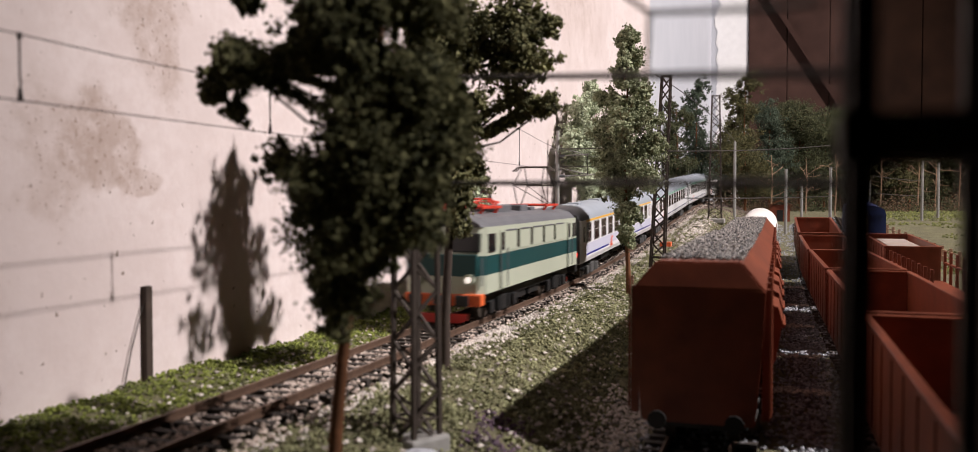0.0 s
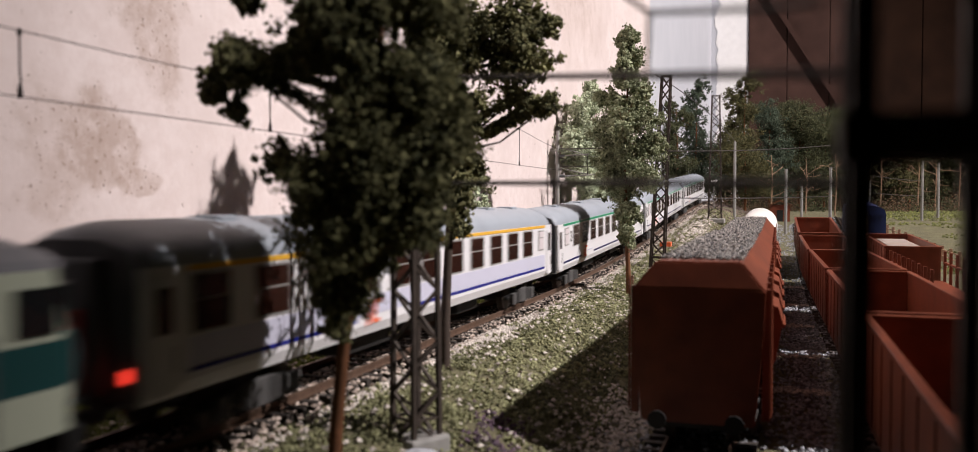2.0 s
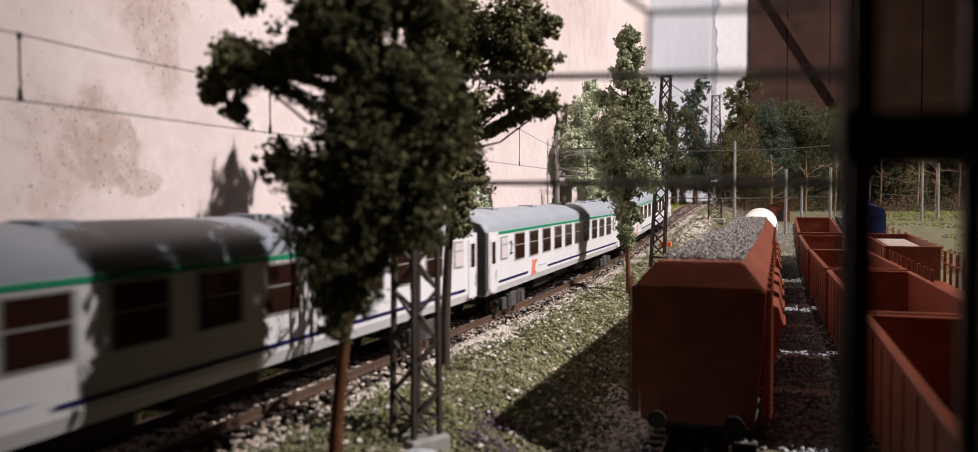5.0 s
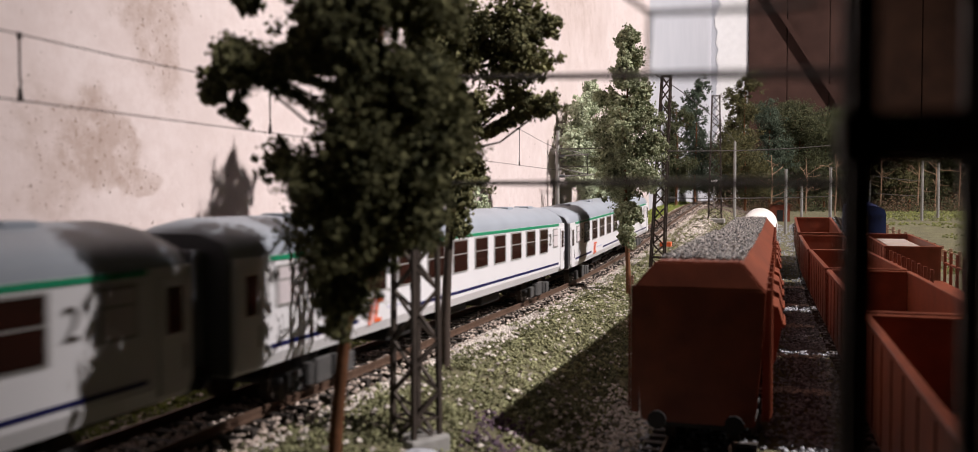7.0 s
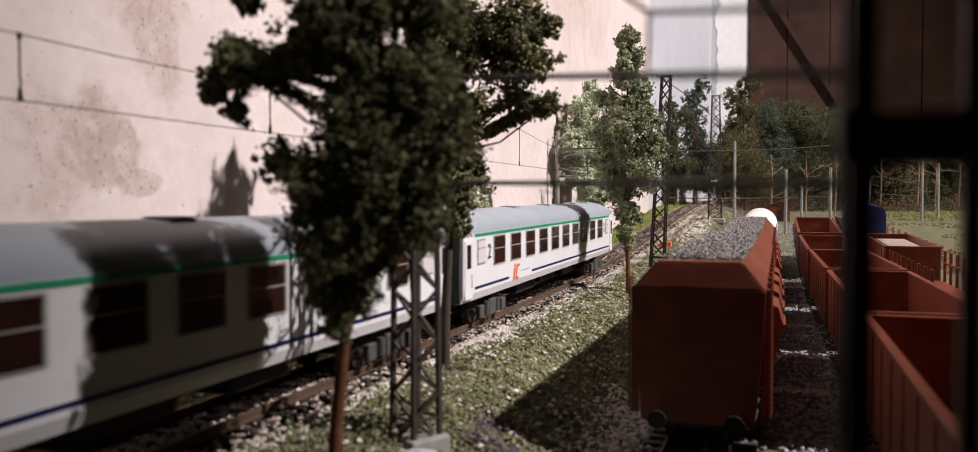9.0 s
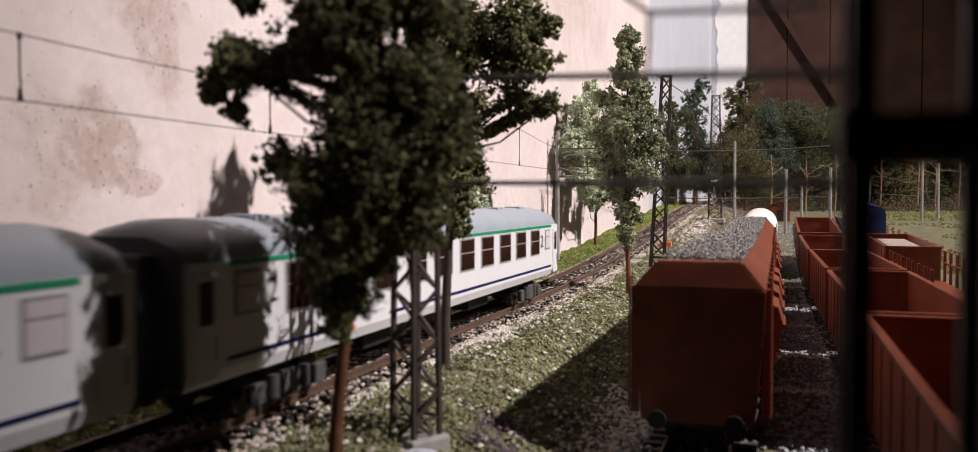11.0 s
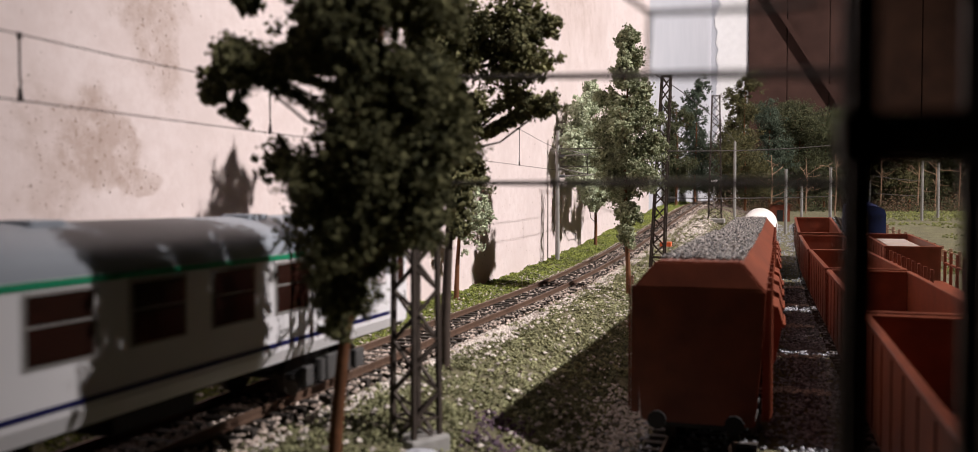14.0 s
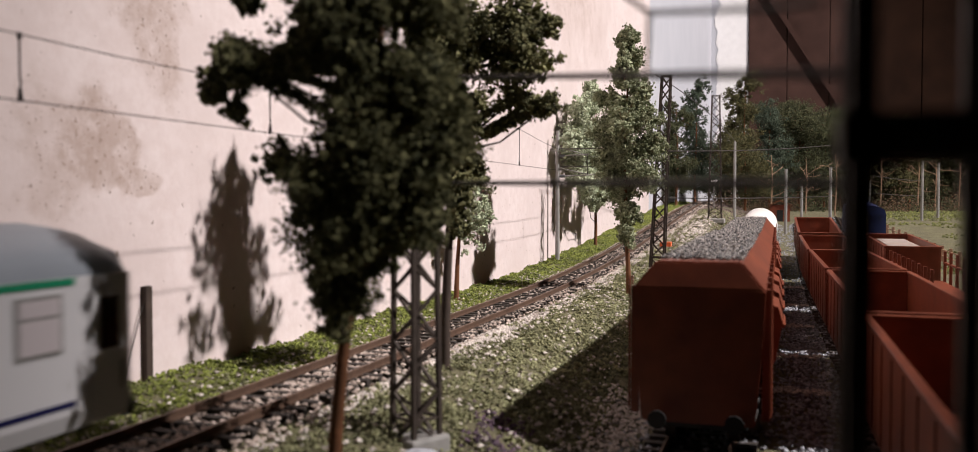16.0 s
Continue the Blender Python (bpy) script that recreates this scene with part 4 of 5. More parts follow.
tree("tree", "tall dark green tree behind the lattice mast", (0.0268, 0.2580, z2), 0.150,
     crown([(0.004, 0.041, 0.0050), (0.005, 0.050, 0.0070), (0.006, 0.060, 0.0080), (0.006, 0.070, 0.0090), (0.003, 0.080, 0.010), (0.002, 0.092, 0.011), (0.002, 0.105, 0.012), (0.0, 0.116, 0.010), (0.001, 0.125, 0.007), (0.0, 0.132, 0.004), (-0.006, 0.084, 0.008), (-0.008, 0.096, 0.010), (-0.009, 0.112, 0.010),
            (0.018, 0.088, 0.008), (0.014, 0.103, 0.010), (0.022, 0.100, 0.009), (0.026, 0.080, 0.006), (0.030, 0.092, 0.007), (0.033, 0.080, 0.005), (0.026, 0.110, 0.009), (0.033, 0.106, 0.006)], 0.150, z2, 7)
     + [(0.004, 0.014, 0.42, 0.007, 0.010), (0.003, -0.013, 0.44, 0.008, 0.010), (0.002, 0.020, 0.56, 0.009, 0.011), (0.0, -0.018, 0.55, 0.009, 0.010), (0.0, 0.015, 0.70, 0.009, 0.012), (0.0, -0.014, 0.72, 0.008, 0.012), (0.0, 0.008, 0.84, 0.007, 0.012)],
     M["leaf_dark"], 0.0015, (0.0, 0.002), n=32, leaf=0.00050, seed=6, per=46, free=True, bark="old_wood", core=50, puff=1.2)
tree("tree", "tall green column-shaped tree on the slope", (0.0436, 0.513, land(0.0436, 0.513)), 0.160,
     [(0, 0, 0.22, 0.007, 0.009), (0.001, 0, 0.30, 0.009, 0.010), (-0.004, 0.004, 0.40, 0.013, 0.013), (0.010, -0.004, 0.44, 0.012, 0.011), (-0.010, 0, 0.50, 0.012, 0.012), (0.002, 0, 0.52, 0.015, 0.012), (0.014, 0.003, 0.55, 0.011, 0.011), (-0.012, -0.002, 0.60, 0.010, 0.010), (0.008, 0, 0.65, 0.013, 0.012), (-0.004, 0, 0.68, 0.012, 0.012),
      (-0.016, 0.002, 0.735, 0.005, 0.004), (-0.010, 0.002, 0.72, 0.006, 0.005), (0.008, 0, 0.74, 0.008, 0.009), (-0.002, 0, 0.80, 0.009, 0.010), (0.002, 0, 0.87, 0.010, 0.010), (0.001, 0, 0.94, 0.008, 0.008), (0, 0.012, 0.84, 0.007, 0.010), (0, -0.011, 0.82, 0.007, 0.010), (0, 0.014, 0.66, 0.010, 0.012), (0, -0.014, 0.62, 0.010, 0.012)],
     M["leaf"], 0.0014, (-0.003, 0), n=40, leaf=0.00065, seed=3, per=62, puff=1.2, core=150)
tree("tree", "pale green bushy tree beside the wall", (-0.033, 0.79, land(-0.033, 0.79)), 0.142,
     [(0.006, -0.03, 0.30, 0.010, 0.010), (0.016, -0.01, 0.36, 0.016, 0.013), (0.012, -0.100, 0.41, 0.013, 0.012), (0.014, -0.080, 0.33, 0.010, 0.009), (0.010, -0.060, 0.36, 0.012, 0.011), (0.003, -0.075, 0.44, 0.012, 0.011), (0.006, -0.095, 0.54, 0.014, 0.013), (0.010, -0.05, 0.50, 0.017, 0.015), (0.016, 0.0, 0.55, 0.018, 0.016), (0.004, -0.110, 0.63, 0.012, 0.012), (0.006, -0.085, 0.70, 0.015, 0.014), (0.012, -0.050, 0.70, 0.018, 0.015), (0.016, -0.01, 0.75, 0.017, 0.015), (0.005, -0.090, 0.82, 0.012, 0.011), (0.008, -0.065, 0.88, 0.013, 0.012), (0.008, -0.060, 0.97, 0.008, 0.007)],
     M["leaf_pale"], 0.0014, n=34, leaf=0.00085, seed=8, wall=True, free=True, per=52, puff=1.25, core=140)
tree("tree", "pale green tree close to the wall", (-0.036, 0.435, land(-0.036, 0.435)), 0.072, [(0.004, 0.004, 0.5, 0.008, 0.008), (0.008, 0.006, 0.62, 0.010, 0.009), (0.004, -0.004, 0.76, 0.010, 0.009), (0.004, 0, 0.92, 0.008, 0.008)], M["leaf_pale"], 0.0013, (0.004, 0), n=60, leaf=0.0009, seed=4, wall=True)

# far trees
FAR = ((-0.0100, 1.52, 0.212, 0.030, "leaf_conifer", 0.85), (-0.028, 1.40, 0.165, 0.026, "leaf_wood", 0.8), (0.025, 1.95, 0.15, 0.04, "leaf_wood", 0.5), (0.0747, 1.45, 0.220, 0.034, "leaf_olive", 0.75), (0.110, 1.60, 0.19, 0.030, "leaf_conifer", 0.6),
       (0.160, 1.66, 0.195, 0.042, "leaf_wood", 0.4), (0.205, 1.72, 0.185, 0.042, "leaf_wood", 0.4), (0.12, 1.85, 0.17, 0.045, "leaf_wood", 0.4), (0.240, 1.85, 0.19, 0.040, "leaf_conifer", 0.5), (0.30, 1.75, 0.14, 0.035, "leaf_wood", 0.5),
       (0.345, 1.70, 0.165, 0.022, "leaf_olive", 0.3), (0.42, 1.85, 0.13, 0.04, "leaf_wood", 0.4), (0.50, 1.8, 0.14, 0.04, "leaf_wood", 0.4), (0.58, 1.85, 0.15, 0.045, "leaf_wood", 0.4), (0.27, 2.05, 0.14, 0.05, "leaf_wood", 0.4), (0.02, 1.70, 0.09, 0.03, "leaf_wood", 0.4))
for k, (x, y, h, r, mat, tap) in enumerate(FAR):
    tree("tree", {"leaf_wood": "dark green", "leaf_olive": "olive brown", "leaf_conifer": "grey-green"}[mat] + " model tree in front of the board wall", (x, y, land(x, y)), h,
         column(h, r * 1.45, 0.20, 0.94, 8, 20 + k, tap), M[mat], 0.002, n=26, leaf=0.0012, seed=30 + k, group="far trees", per=26, wall=True)

for k, (x, y) in enumerate(((0.1663, 0.180), (0.1645, 0.337), (0.1617, 0.498), (0.1603, 0.668), (0.1592, 0.838))):
    dy = 0.07
    tilt = math.degrees(math.atan2(rail_yard(y + dy) - rail_yard(y - dy), 2 * dy))
    turn = -math.degrees(math.atan2(yard_b(y + dy) - yard_b(y - dy), 2 * dy))
    g = pose(yard_b(y), y, rail_yard(y), tilt, 0, turn)
    if k == 0:
        first_gondola = gondola(g)
    else:
        copy_thing(first_gondola, g)
hopper(pose(0.1083, 0.342, rail_yard(0.342)), 0.230)
hopper(pose(0.1075, 0.585, rail_yard(0.585), 1.0), 0.230)

# ---------------------------------------------------------------- far yard
for x, y in ((0.2105, 0.70),):
    g = copy_thing(first_gondola, pose(x, y, rail_yard(y), 1.0))
    g["label"] = "oxide red open wagon with a pale plank load"
    sheet = one_box(-0.0105, 0.0105, -0.06, 0.05, 0.0300, 0.0328, bev=0.0008)
    load = tagged(part("plank_load", sheet, M["sheet"]), "pale planks lying in an open wagon", "planks")
    load.matrix_basis = pose(x, y, rail_yard(y), 1.0)
build_track("track_yard_c", lambda y: (0.2105, rail_yard(y)), 0.2, 1.3, "yard track with dark sleepers in grey ballast", M["grey_stone"])


def stake_wagon(m, length=0.17):
    g = thing("stake_wagon", "brown flat wagon with upright steel stakes", "goods wagon", at=m)
    W, L = 0.0155, length / 2
    part("deck", one_box(-W, W, -L, L, 0.0125, 0.0150, bev=0.0003), M["wagon"], g)
    for s in (-1, 1):
        for i in range(9):
            y = -L + 0.006 + (length - 0.012) * i / 8
            part("stake", one_box(s * W - 0.0008, s * W + 0.0008, y - 0.0008, y + 0.0008, 0.0120, 0.0340, bev=0.0002), M["wagon"], g)
        part("top_bar", one_box(s * W - 0.0009, s * W + 0.0009, -L + 0.004, L - 0.004, 0.0262, 0.0272), M["wagon"], g)
        bogie(g, s * (L - 0.03), 0.0105)
    part("underframe", one_box(-0.011, 0.011, -L + 0.002, L - 0.002, 0.0075, 0.0125), M["black"], g)
    return g


stake_wagon(pose(0.2105, 0.525, rail_yard(0.525)))


def tank(m, length):
    g = thing("tank_wagon", "white tank wagon with rounded end", "goods wagon", at=m)
    bm = bmesh.new()
    L, r, zc = length / 2, 0.0155, 0.0350
    prev = None
    for y, k in ((-L, 0.0), (-L + 0.0006, 0.55), (-L + 0.002, 0.86), (-L + 0.004, 1.0), (L - 0.004, 1.0), (L - 0.002, 0.86), (L - 0.0006, 0.55), (L, 0.0)):
        ring = [bm.verts.new((math.cos(i * math.pi / 14) * r * max(k, 0.01), y, zc + math.sin(i * math.pi / 14) * r * max(k, 0.01))) for i in range(28)]
        if prev:
            for i in range(28):
                bm.faces.new((prev[i], prev[(i + 1) % 28], ring[(i + 1) % 28], ring[i]))
        prev = ring
    bmesh.ops.recalc_face_normals(bm, faces=bm.faces[:])
    part("tank", bm, M["tank_white"], g, smooth=True)
    for s in (-1, 1):
        part("saddle", one_box(-0.010, 0.010, s * (L - 0.03) - 0.004, s * (L - 0.03) + 0.004, 0.011, 0.0235), M["black"], g)
        bogie(g, s * (L - 0.025), 0.0105)
    part("underframe", one_box(-0.011, 0.011, -L, L, 0.0085, 0.0115), M["black"], g)
    return g


tank(pose(0.1105, 0.79, rail_yard(0.79), 1.6), 0.15)


def van(m):
    g = thing("blue_van", "dark blue covered wagon with rounded roof", "goods wagon", at=m)
    W, L = 0.0165, 0.055
    prof = [(W, 0.010), (W, 0.034), (0.0150, 0.0385), (0.010, 0.0415), (0, 0.0428), (-0.010, 0.0415), (-0.0150, 0.0385), (-W, 0.034), (-W, 0.010)]
    bm = bmesh.new()
    extrude_profile(bm, prof, -L, L)
    part("body", bm, M["navy"], g)
    part("end_panel", one_box(-W + 0.001, 0.0, -L - 0.0006, -L + 0.001, 0.012, 0.036), M["ochre"], g, "ochre end panel")
    for s in (-1, 1):
        part("end_bar", one_box(-W, W, s * L - 0.0008, s * L + 0.0008, 0.0330, 0.0342), M["navy"], g)
        bogie(g, s * 0.03, 0.0085)
    part("underframe", one_box(-0.011, 0.011, -L, L, 0.0078, 0.0102), M["black"], g)
    return g


van(pose(0.2105, 0.99, rail_yard(0.99), 2.5))

fence = thing("picket_fence", "low orange-brown wooden picket fence beside the yard", "fence")
for i in range(14):
    x, y = 0.2365 + 0.0035 * i, 1.12 - 0.022 * i
    z = land(x, y)
    part("picket", one_box(x - 0.0014, x + 0.0014, y - 0.0006, y + 0.0006, z - 0.002, z + 0.015, bev=0.0002), M["bare_wood"], fence)
for h in (0.005, 0.011):
    bm = bmesh.new()
    rod(bm, (0.2365, 1.1212, land(0.2365, 1.12) + h), (0.282, 0.8352, land(0.282, 0.834) + h), 0.0006, n=4)
    part("fence_rail", bm, M["bare_wood"], fence)

hut = thing("hut", "small brown wooden hut beside the yard track", "hut", at=pose(0.128, 1.26, land(0.128, 1.26)))
part("wall", one_box(-0.013, 0.013, -0.01, 0.01, -0.002, 0.022), M["wagon"], hut)
bm = bmesh.new()
extrude_profile(bm, [(-0.0155, 0.0215), (0, 0.0290), (0.0155, 0.0215), (0.0155, 0.0200), (0, 0.0275), (-0.0155, 0.0200)], -0.012, 0.012)
part("roof", bm, M["bark"], hut)
part("door", one_box(-0.004, 0.004, -0.0106, -0.0095, -0.001, 0.015), M["black"], hut)

lamp_post = thing("yard_lamp", "small grey lamp post with a white head", "lamp post", at=pose(0.035, 1.33, land(0.035, 1.33)))
bm = bmesh.new()
rod(bm, (0, 0, -0.002), (0, 0, 0.040), 0.0006)
part("pole", bm, M["mast_grey"], lamp_post)
part("head", one_box(-0.0045, 0.0045, -0.002, 0.002, 0.0395, 0.0425, bev=0.0006), M["tank_white"], lamp_post)
crate = part("orange_box", one_box(-0.005, 0.005, -0.004, 0.004, -0.001, 0.005, bev=0.0005), M["orange"])
tagged(crate, "small orange box lying beside the track", "box")
crate.matrix_basis = pose(0.030, 0.80, land(0.030, 0.80))

# ---------------------------------------------------------------- overhead lines
near_span = thing("overhead_line", "dark contact wire hung from a messenger wire by droppers", "overhead wire", "overhead lines", at=pose(0, 0.43, 0.068))


def messenger(y):
    return 0.0120 + 0.0068 * math.exp(-((y - 0.41) / 0.075) ** 2) + 0.0005 * math.sin(y * 33)


def span(parent, y0, y1, drops):
    """Contact wire, messenger and droppers along y, in a thing whose origin is at (0, 0.43, 0.068)."""
    n = 26
    ys = [y0 + (y1 - y0) * i / n for i in range(n + 1)]
    bm = bmesh.new()
    tube(bm, [(0, y - 0.43, rail_main(max(0.6, y)) - rail_main(0.6)) for y in ys], 0.00013)
    part("contact_wire", bm, M["wire"], parent)
    bm = bmesh.new()
    tube(bm, [(0, y - 0.43, messenger(y) + rail_main(max(0.6, y)) - rail_main(0.6)) for y in ys], 0.00013)
    part("messenger_wire", bm, M["wire"], parent)
    for y in drops:
        bm = bmesh.new()
        z = rail_main(max(0.6, y)) - rail_main(0.6)
        tube(bm, [(0, y - 0.43, z), (0.0003, y - 0.4305, z + 0.0015), (-0.0003, y - 0.4295, z + 0.003), (0, y - 0.43, z + 0.004), (0, y - 0.43, z + messenger(y))], 0.0002)
        rod(bm, (0, y - 0.43, z - 0.0002), (0, y - 0.43, z + 0.0022), 0.00055, 0.0003, n=6)
        rod(bm, (0, y - 0.43, z + messenger(y) - 0.0008), (0, y - 0.43, z + messenger(y) + 0.0004), 0.0004, n=6)
        part("dropper", bm, M["wire"], parent)


span(near_span, -0.5, 0.43, (-0.1, 0.1205, 0.2003, 0.30))
far_span = thing("overhead_line", "dark contact wire hung from a messenger wire by droppers", "overhead wire", "overhead lines", at=pose(0, 0.43, 0.068))
span(far_span, 0.43, 1.75, (0.432, 0.60, 0.8, 1.0, 1.2))


def cross(a, b, drop, r, label="thin dark cross-span wire between the masts"):
    wire("span_wire", sag(a, b, drop), r, label)


cross((0.132, 0.06, 0.0585), (0.050, 0.19, 0.0790), 0.0, 0.0004)
cross((0.132, 0.06, 0.0515), (0.050, 0.19, 0.0543), 0.0, 0.0004)
def yard_wire(k, z):
    return (0.132 - 0.082 * k, 0.06 + 0.13 * k, z)


wire("span_wire", [yard_wire(0.26, 0.0735), yard_wire(0.2388, 0.0717), yard_wire(0.1978, 0.0686), yard_wire(0.079, 0.0651), yard_wire(0.02, 0.0635)], 0.00025, "thin dark upper wire of the yard span")
wire("dropper_wire", [yard_wire(0.1978, 0.0686), yard_wire(0.199, 0.0655), yard_wire(0.201, 0.0627)], 0.0002, "thin dark dropper between two span wires")
cross((0.043, 0.64, 0.0855), (0.1785, 1.0, 0.108), 0.002, 0.0004)
cross((0.043, 0.64, 0.0515), (0.1785, 1.0, 0.0535), 0.001, 0.0004)
cross((0.1785, 1.0, 0.085), (0.306, 1.28, 0.075), 0.003, 0.0004)
cross((0.1785, 1.0, 0.065), (0.306, 1.28, 0.055), 0.003, 0.0004)
cross((0.041, 0.64, 0.141), (0.0725, 1.16, 0.125), -0.006, 0.0004, "curved feeder wire from the mast top")
cross((-0.039, 0.67, 0.090), (0.041, 0.64, 0.088), 0.0, 0.00035)
cross((-0.039, 0.67, 0.076), (0.041, 0.64, 0.074), 0.0, 0.00035)


# ---------------------------------------------------------------- ground cover
def cover():
    rng = random.Random(21)
    def patch(x, y, f, k):
        return noise.noise((x * f, y * f, k))
    dry, green, pale, grey, heather, lawn = [], [], [], [], [], []
    for i in range(62000):
        y = -0.05 + 1.35 * rng.random() ** 1.35
        x = rng.uniform(0.018, 0.09)
        if x > 0.078 + 0.012 * patch(x, y, 40, 1) or patch(x, y, 45, 2) < -0.42 or (x < 0.024 and rng.random() < 0.6):
            continue
        dry.append((x, y, land(x, y) + rng.uniform(-0.0002, 0.0008), rng.uniform(0.0004, 0.0010) * (1 + 0.6 * y)))
    for i in range(40000):
        y = -0.1 + 1.7 * rng.random() ** 1.3
        x = rng.uniform(WALL_X, -0.0155 + 0.004 * patch(0, y, 60, 5))
        green.append((x, y, land(x, y) + rng.uniform(-0.0002, 0.0010), rng.uniform(0.0003, 0.0008) * (1 + 1.1 * y)))
    for i in range(2600):
        y = 0.10 + 0.9 * rng.random() ** 1.3
        cx = rng.choice((-0.0165, 0.021, 0.030, 0.045, 0.060)) + rng.gauss(0, 0.005)
        if patch(cx, y, 60, 12) < 0.05 or -0.015 < cx < 0.019:
            continue
        for j in range(7):
            x, q = cx + rng.gauss(0, 0.0011), y + rng.gauss(0, 0.0011)
            dry.append((x, q, land(x, q) + rng.uniform(0.0003, 0.0022), rng.uniform(0.0004, 0.0009)))
    for i in range(9000):
        y = 1.2 * rng.random() ** 1.2
        x = 0.0165 + abs(rng.gauss(0, 0.006)) if rng.random() < 0.62 else rng.uniform(0.02, 0.085)
        if (y < 0.21 and rng.random() < 0.7) or x > 0.024 and patch(x, y, 30, 9) < 0.08 and rng.random() < 0.75:
            continue
        pale.append((x, y, land(x, y) + 0.0007, rng.uniform(0.0004, 0.0011)))
    for i in range(620):
        y = 0.16 + 0.75 * rng.random() ** 1.3
        x = rng.uniform(0.022, 0.080)
        pale.append((x, y, land(x, y) + 0.0009, rng.choice((0.0005, 0.0007, 0.0010, 0.0013))))
    for i in range(1500):
        x, y = 0.082 + rng.gauss(0, 0.006), rng.uniform(0.17, 0.31)
        pale.append((x, y, land(x, y) + 0.0006, rng.uniform(0.0004, 0.0010)))
    for i in range(900):
        x, y = 0.0200 + rng.gauss(0, 0.0035), 0.325 + rng.gauss(0, 0.02)
        pale.append((x, y, land(x, y) + 0.0009, rng.uniform(0.0004, 0.0011)))
    for i in range(500):
        y = rng.uniform(0.05, 0.6)
        x = rng.uniform(-0.035, -0.014)
        pale.append((x, y, land(x, y) + 0.0009, rng.uniform(0.0004, 0.001)))
    for i in range(1000):
        x, y = 0.046 + rng.gauss(0, 0.009), 0.92 + rng.gauss(0, 0.06)
        pale.append((x, y, land(x, y) + 0.0008, rng.uniform(0.0008, 0.0018)))
    for i in range(13000):
        y = -0.1 + 1.3 * rng.random() ** 1.2
        x = rng.uniform(0.072, 0.235)
        grey.append((x, y, land(x, y) + 0.0002, rng.uniform(0.0006, 0.0012)))
    for i in range(5000):
        x, y = 0.1385 + rng.gauss(0, 0.0055), 0.10 + 0.6 * rng.random() ** 1.2
        grey.append((x, y, land(x, y) + rng.uniform(0.0004, 0.0016), rng.uniform(0.0005, 0.0011)))
    # pale pebble rows imitate bars of light falling between the open wagons
    for cy in (0.33, 0.405, 0.50, 0.60, 0.70):
        for i in range(160):
            x, y = rng.uniform(0.120, 0.146), cy + rng.gauss(0, 0.003)
            pale.append((x, y, land(x, y) + 0.0022, rng.uniform(0.0005, 0.0010)))
    for cx, cy in ((0.062, 0.205), (0.056, 0.225), (0.075, 0.18)):
        for i in range(130):
            x, y = cx + rng.gauss(0, 0.004), cy + rng.gauss(0, 0.004)
            heather.append((x, y, land(x, y) + abs(rng.gauss(0, 0.0016)), rng.uniform(0.0004, 0.0009)))
    for i in range(16000):
        x, y = rng.uniform(0.225, 0.75), rng.uniform(0.8, 1.9)
        if not 1.28 < y < 1.52 + 0.06 * patch(x, y, 9, 3) and patch(x, y, 16, 3) < 0.12:
            continue
        lawn.append((x, y, land(x, y) + 0.0003, rng.uniform(0.0012, 0.003)))
    soil = []
    for i in range(9000):
        y = rng.uniform(0.72, 1.75)
        x = rng.uniform(0.014, 0.085)
        if patch(x, y, 22, 6) > 0.28 - 0.5 * smooth(0.72, 1.0, y):
            soil.append((x, y, land(x, y) + rng.uniform(0.0, 0.0010), rng.uniform(0.0007, 0.0016)))
    brush, under = [], []
    for i in range(150):
        cx, cy = rng.uniform(-0.02, 0.62), rng.uniform(1.5, 2.1)
        if abs(cx) < 0.03 and cy < 1.95:
            continue
        h = rng.uniform(0.012, 0.05)
        for j in range(110):
            x, y = cx + rng.gauss(0, 0.016), cy + rng.gauss(0, 0.012)
            (brush if i % 3 else under).append((x, y, land(x, y) + abs(rng.gauss(0, 0.5)) * h, rng.uniform(0.0010, 0.0022)))
    for name, spots, mat, label in (("undergrowth", brush, "brush", "brown dry undergrowth beneath the far trees"), ("low_bushes", under, "leaf_wood", "dark green low bushes beneath the far trees"), ("bare_soil", soil, "soil", "brown-mauve bare earth beside the far track"), ("dry_grass", dry, "tuft", "olive scatter-grass crumbs on the slope"), ("moss", green, "turf", "bright green moss crumbs along the wall"),
                                    ("pale_stones", pale, "white_stone", "pale pebbles beside the ballast, and in rows as light bars"), ("yard_gravel", grey, "grey_stone", "blue-grey gravel between the yard tracks"),
                                    ("heather", heather, "heather", "purplish heather tufts"), ("far_lawn", lawn, "lawn", "yellow-green lawn of the far yard")):
        tagged(bits(name, M[mat], spots, rng, n=3 if name in ("dry_grass", "bare_soil", "moss", "undergrowth", "low_bushes", "far_lawn") else 4), label, name.replace("_", " "), kind="stuff")


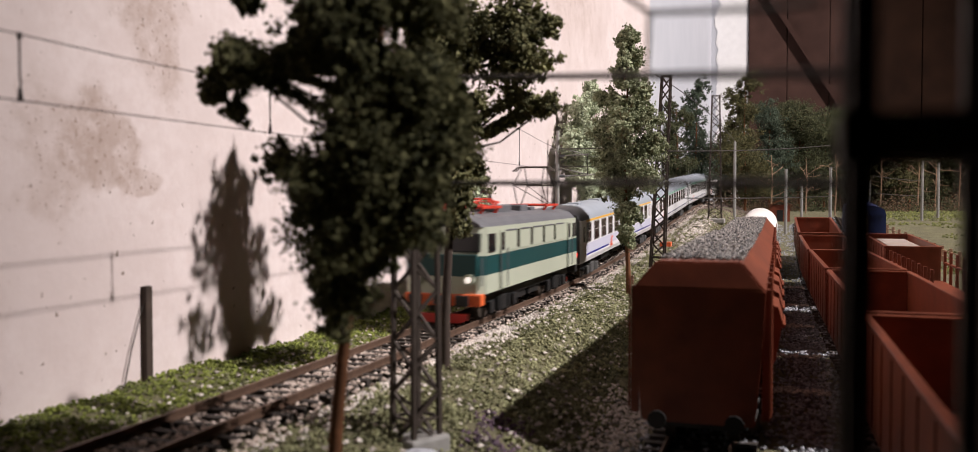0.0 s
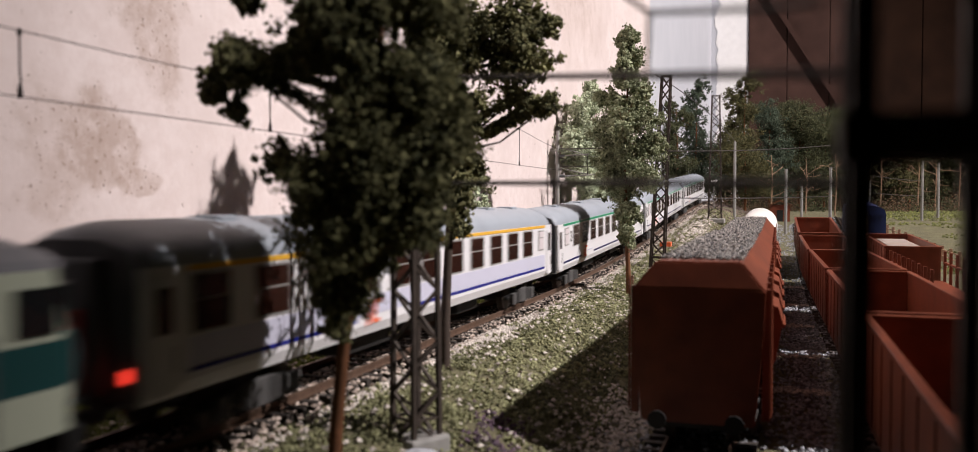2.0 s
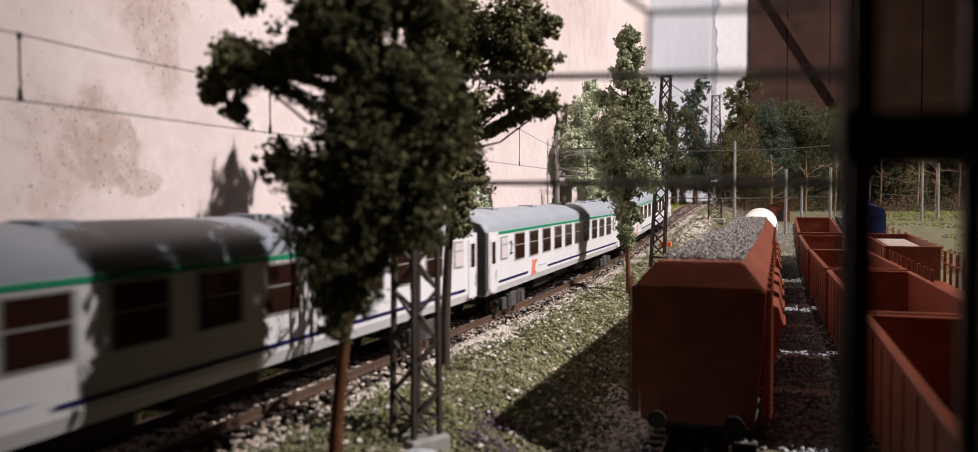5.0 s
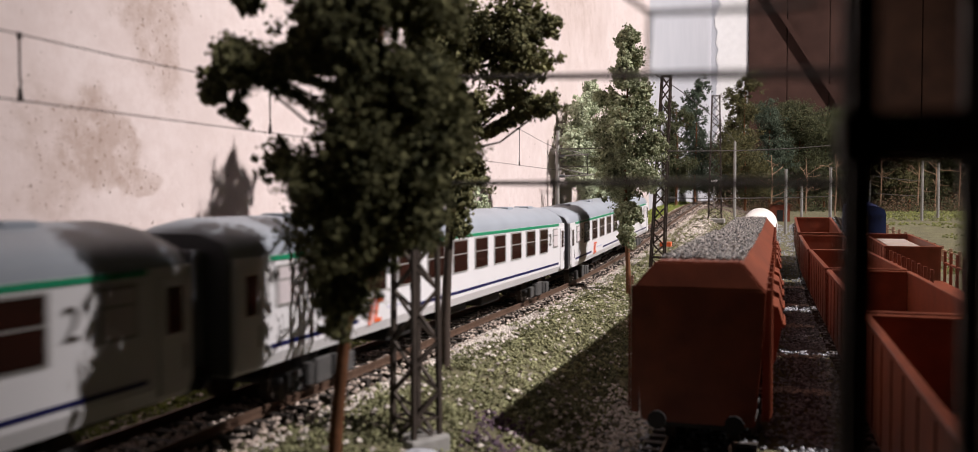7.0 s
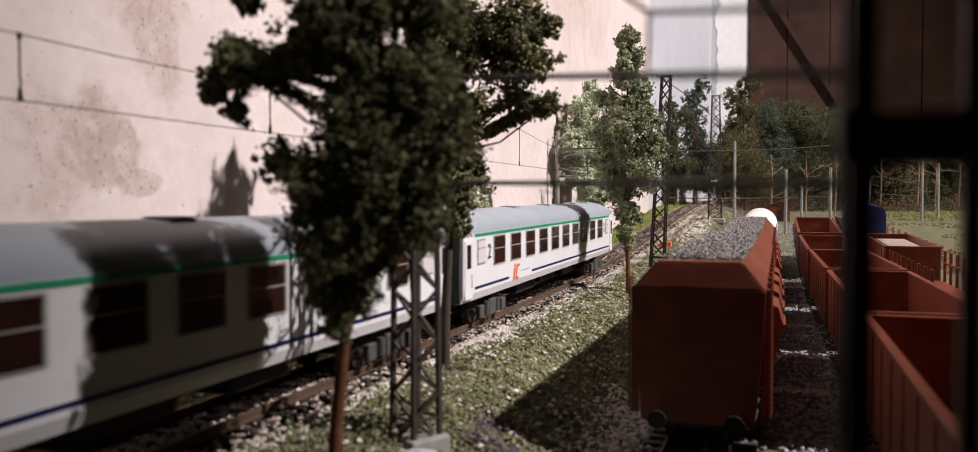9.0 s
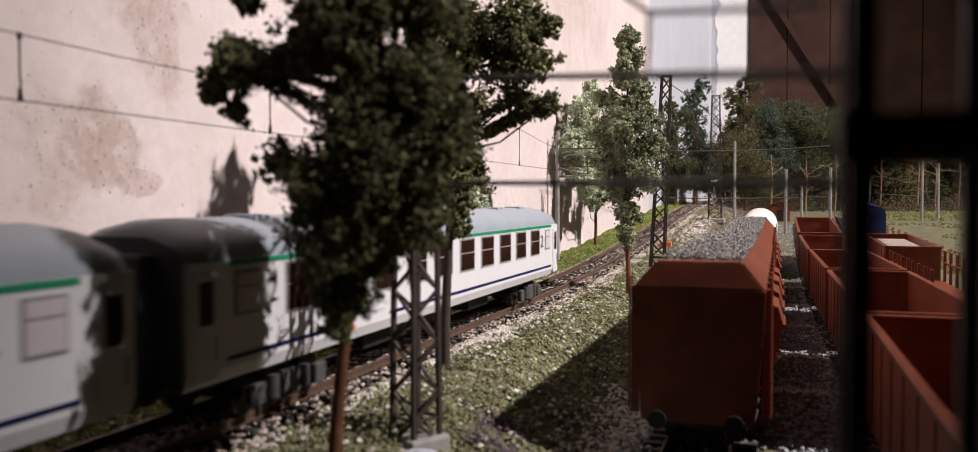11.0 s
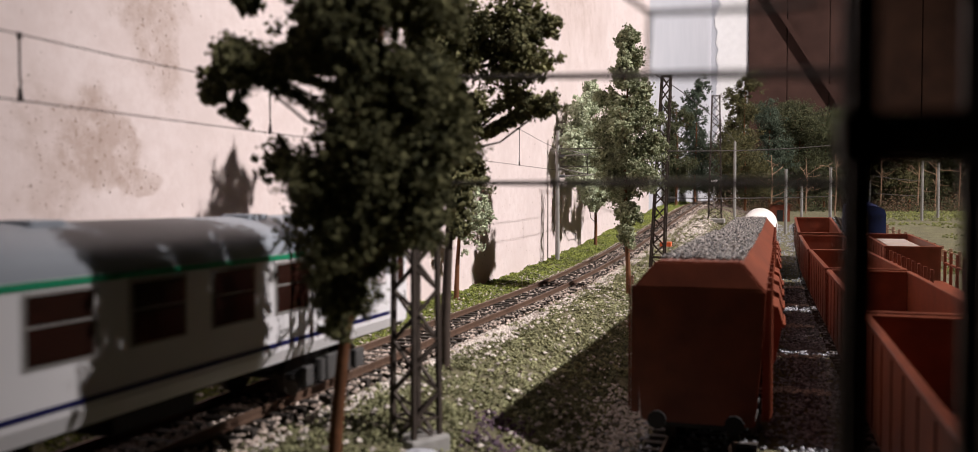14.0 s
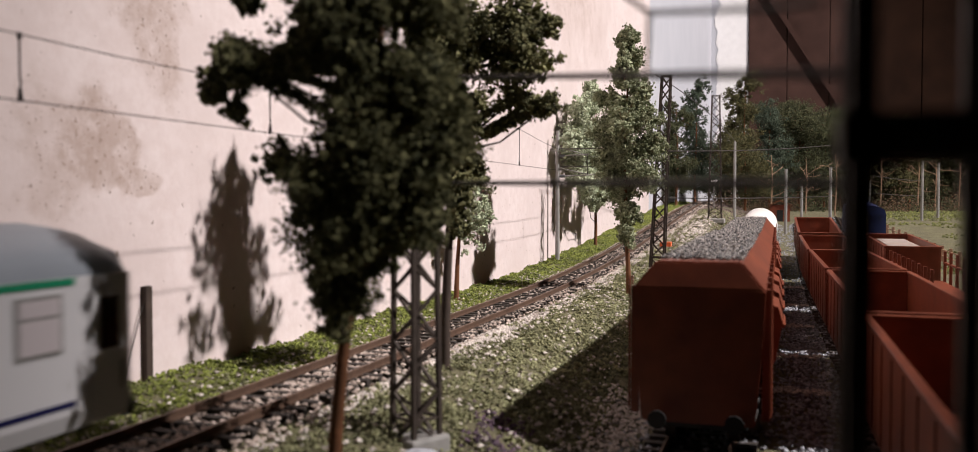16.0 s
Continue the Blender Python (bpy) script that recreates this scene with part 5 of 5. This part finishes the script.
cover()
bm = bmesh.new()
bmesh.ops.create_icosphere(bm, subdivisions=2, radius=0.006)
for v in bm.verts:
    v.co *= 1 + 0.25 * noise.noise(v.co * 180)
    v.co.z *= 0.55
tagged(part("rock", bm, M["grey_stone"]), "grey rounded rock lying on the slope", "rock").matrix_basis = pose(0.052, 0.178, land(0.052, 0.178) + 0.001)

# ================================================================ the train
def motions():
    TAIL = ((0.0, 1.766), (0.5, 1.677), (1.0, 1.577), (1.5, 1.479), (2.0, 1.389), (2.5, 1.300), (3.0, 1.217), (3.5, 1.138), (4.0, 1.070), (5.0, 0.955),
            (6.5, 0.822), (7.0, 0.782), (7.5, 0.732), (8.0, 0.684), (8.5, 0.643), (9.0, 0.607), (10.0, 0.526), (11.5, 0.413), (12.0, 0.381), (12.5, 0.348), (13.0, 0.314), (14.0, 0.252), (15.0, 0.191), (15.5, 0.161), (16.0, 0.1285))
    for ob, offset in TRAIN:
        rows = []
        for t, tail in TAIL:
            y = tail - offset
            a, b = rail_main(y - 0.1), rail_main(y + 0.1)
            rows.append((t, pose(0, y, (a + b) / 2, math.degrees(math.atan2(b - a, 0.2)))))
        walk(ob, rows)
    # the passing pantograph lifts the near span
    walk(near_span, [(t, pose(0, 0.43, 0.068, -a)) for t, a in ((0.0, 0.0), (0.5, 0.03), (1.0, 0.14), (1.5, 0.38), (2.0, 0.12), (2.5, 0.0), (16.0, 0.0))])


PITCH = 0.318
c4 = coach(M["green"])
c3 = copy_thing(c4, pose(0, 0, 0))
c2 = copy_thing(c4, pose(0, 0, 0))
c1 = coach(M["yellow"], True)
# lit red end lamps of the coach behind the locomotive
END = -(COACH / 2 - 0.004)
for s in (-1, 1):
    part("end_lamp", one_box(s * 0.0128 - 0.0010, s * 0.0128 + 0.0010, END - 0.0012, END - 0.0004, 0.0160, 0.0186, bev=0.0004), M["tail_lens"], c1, "glowing red end lamp")
# the lamps' red glow is put into the door's colour
part("gangway_door", one_box(-0.0060, 0.0060, END - 0.0050, END - 0.0040, 0.0140, 0.0300, bev=0.0003), M["red"], c1, "gangway door with red lamp glow painted on")
engine = loco()
BODY = COACH - 0.008
TRAIN = [(c4, BODY / 2), (c3, BODY / 2 + PITCH), (c2, BODY / 2 + 2 * PITCH), (c1, BODY / 2 + 3 * PITCH), (engine, 3 * PITCH + BODY + 0.0150 + LOCO / 2)]
motions()
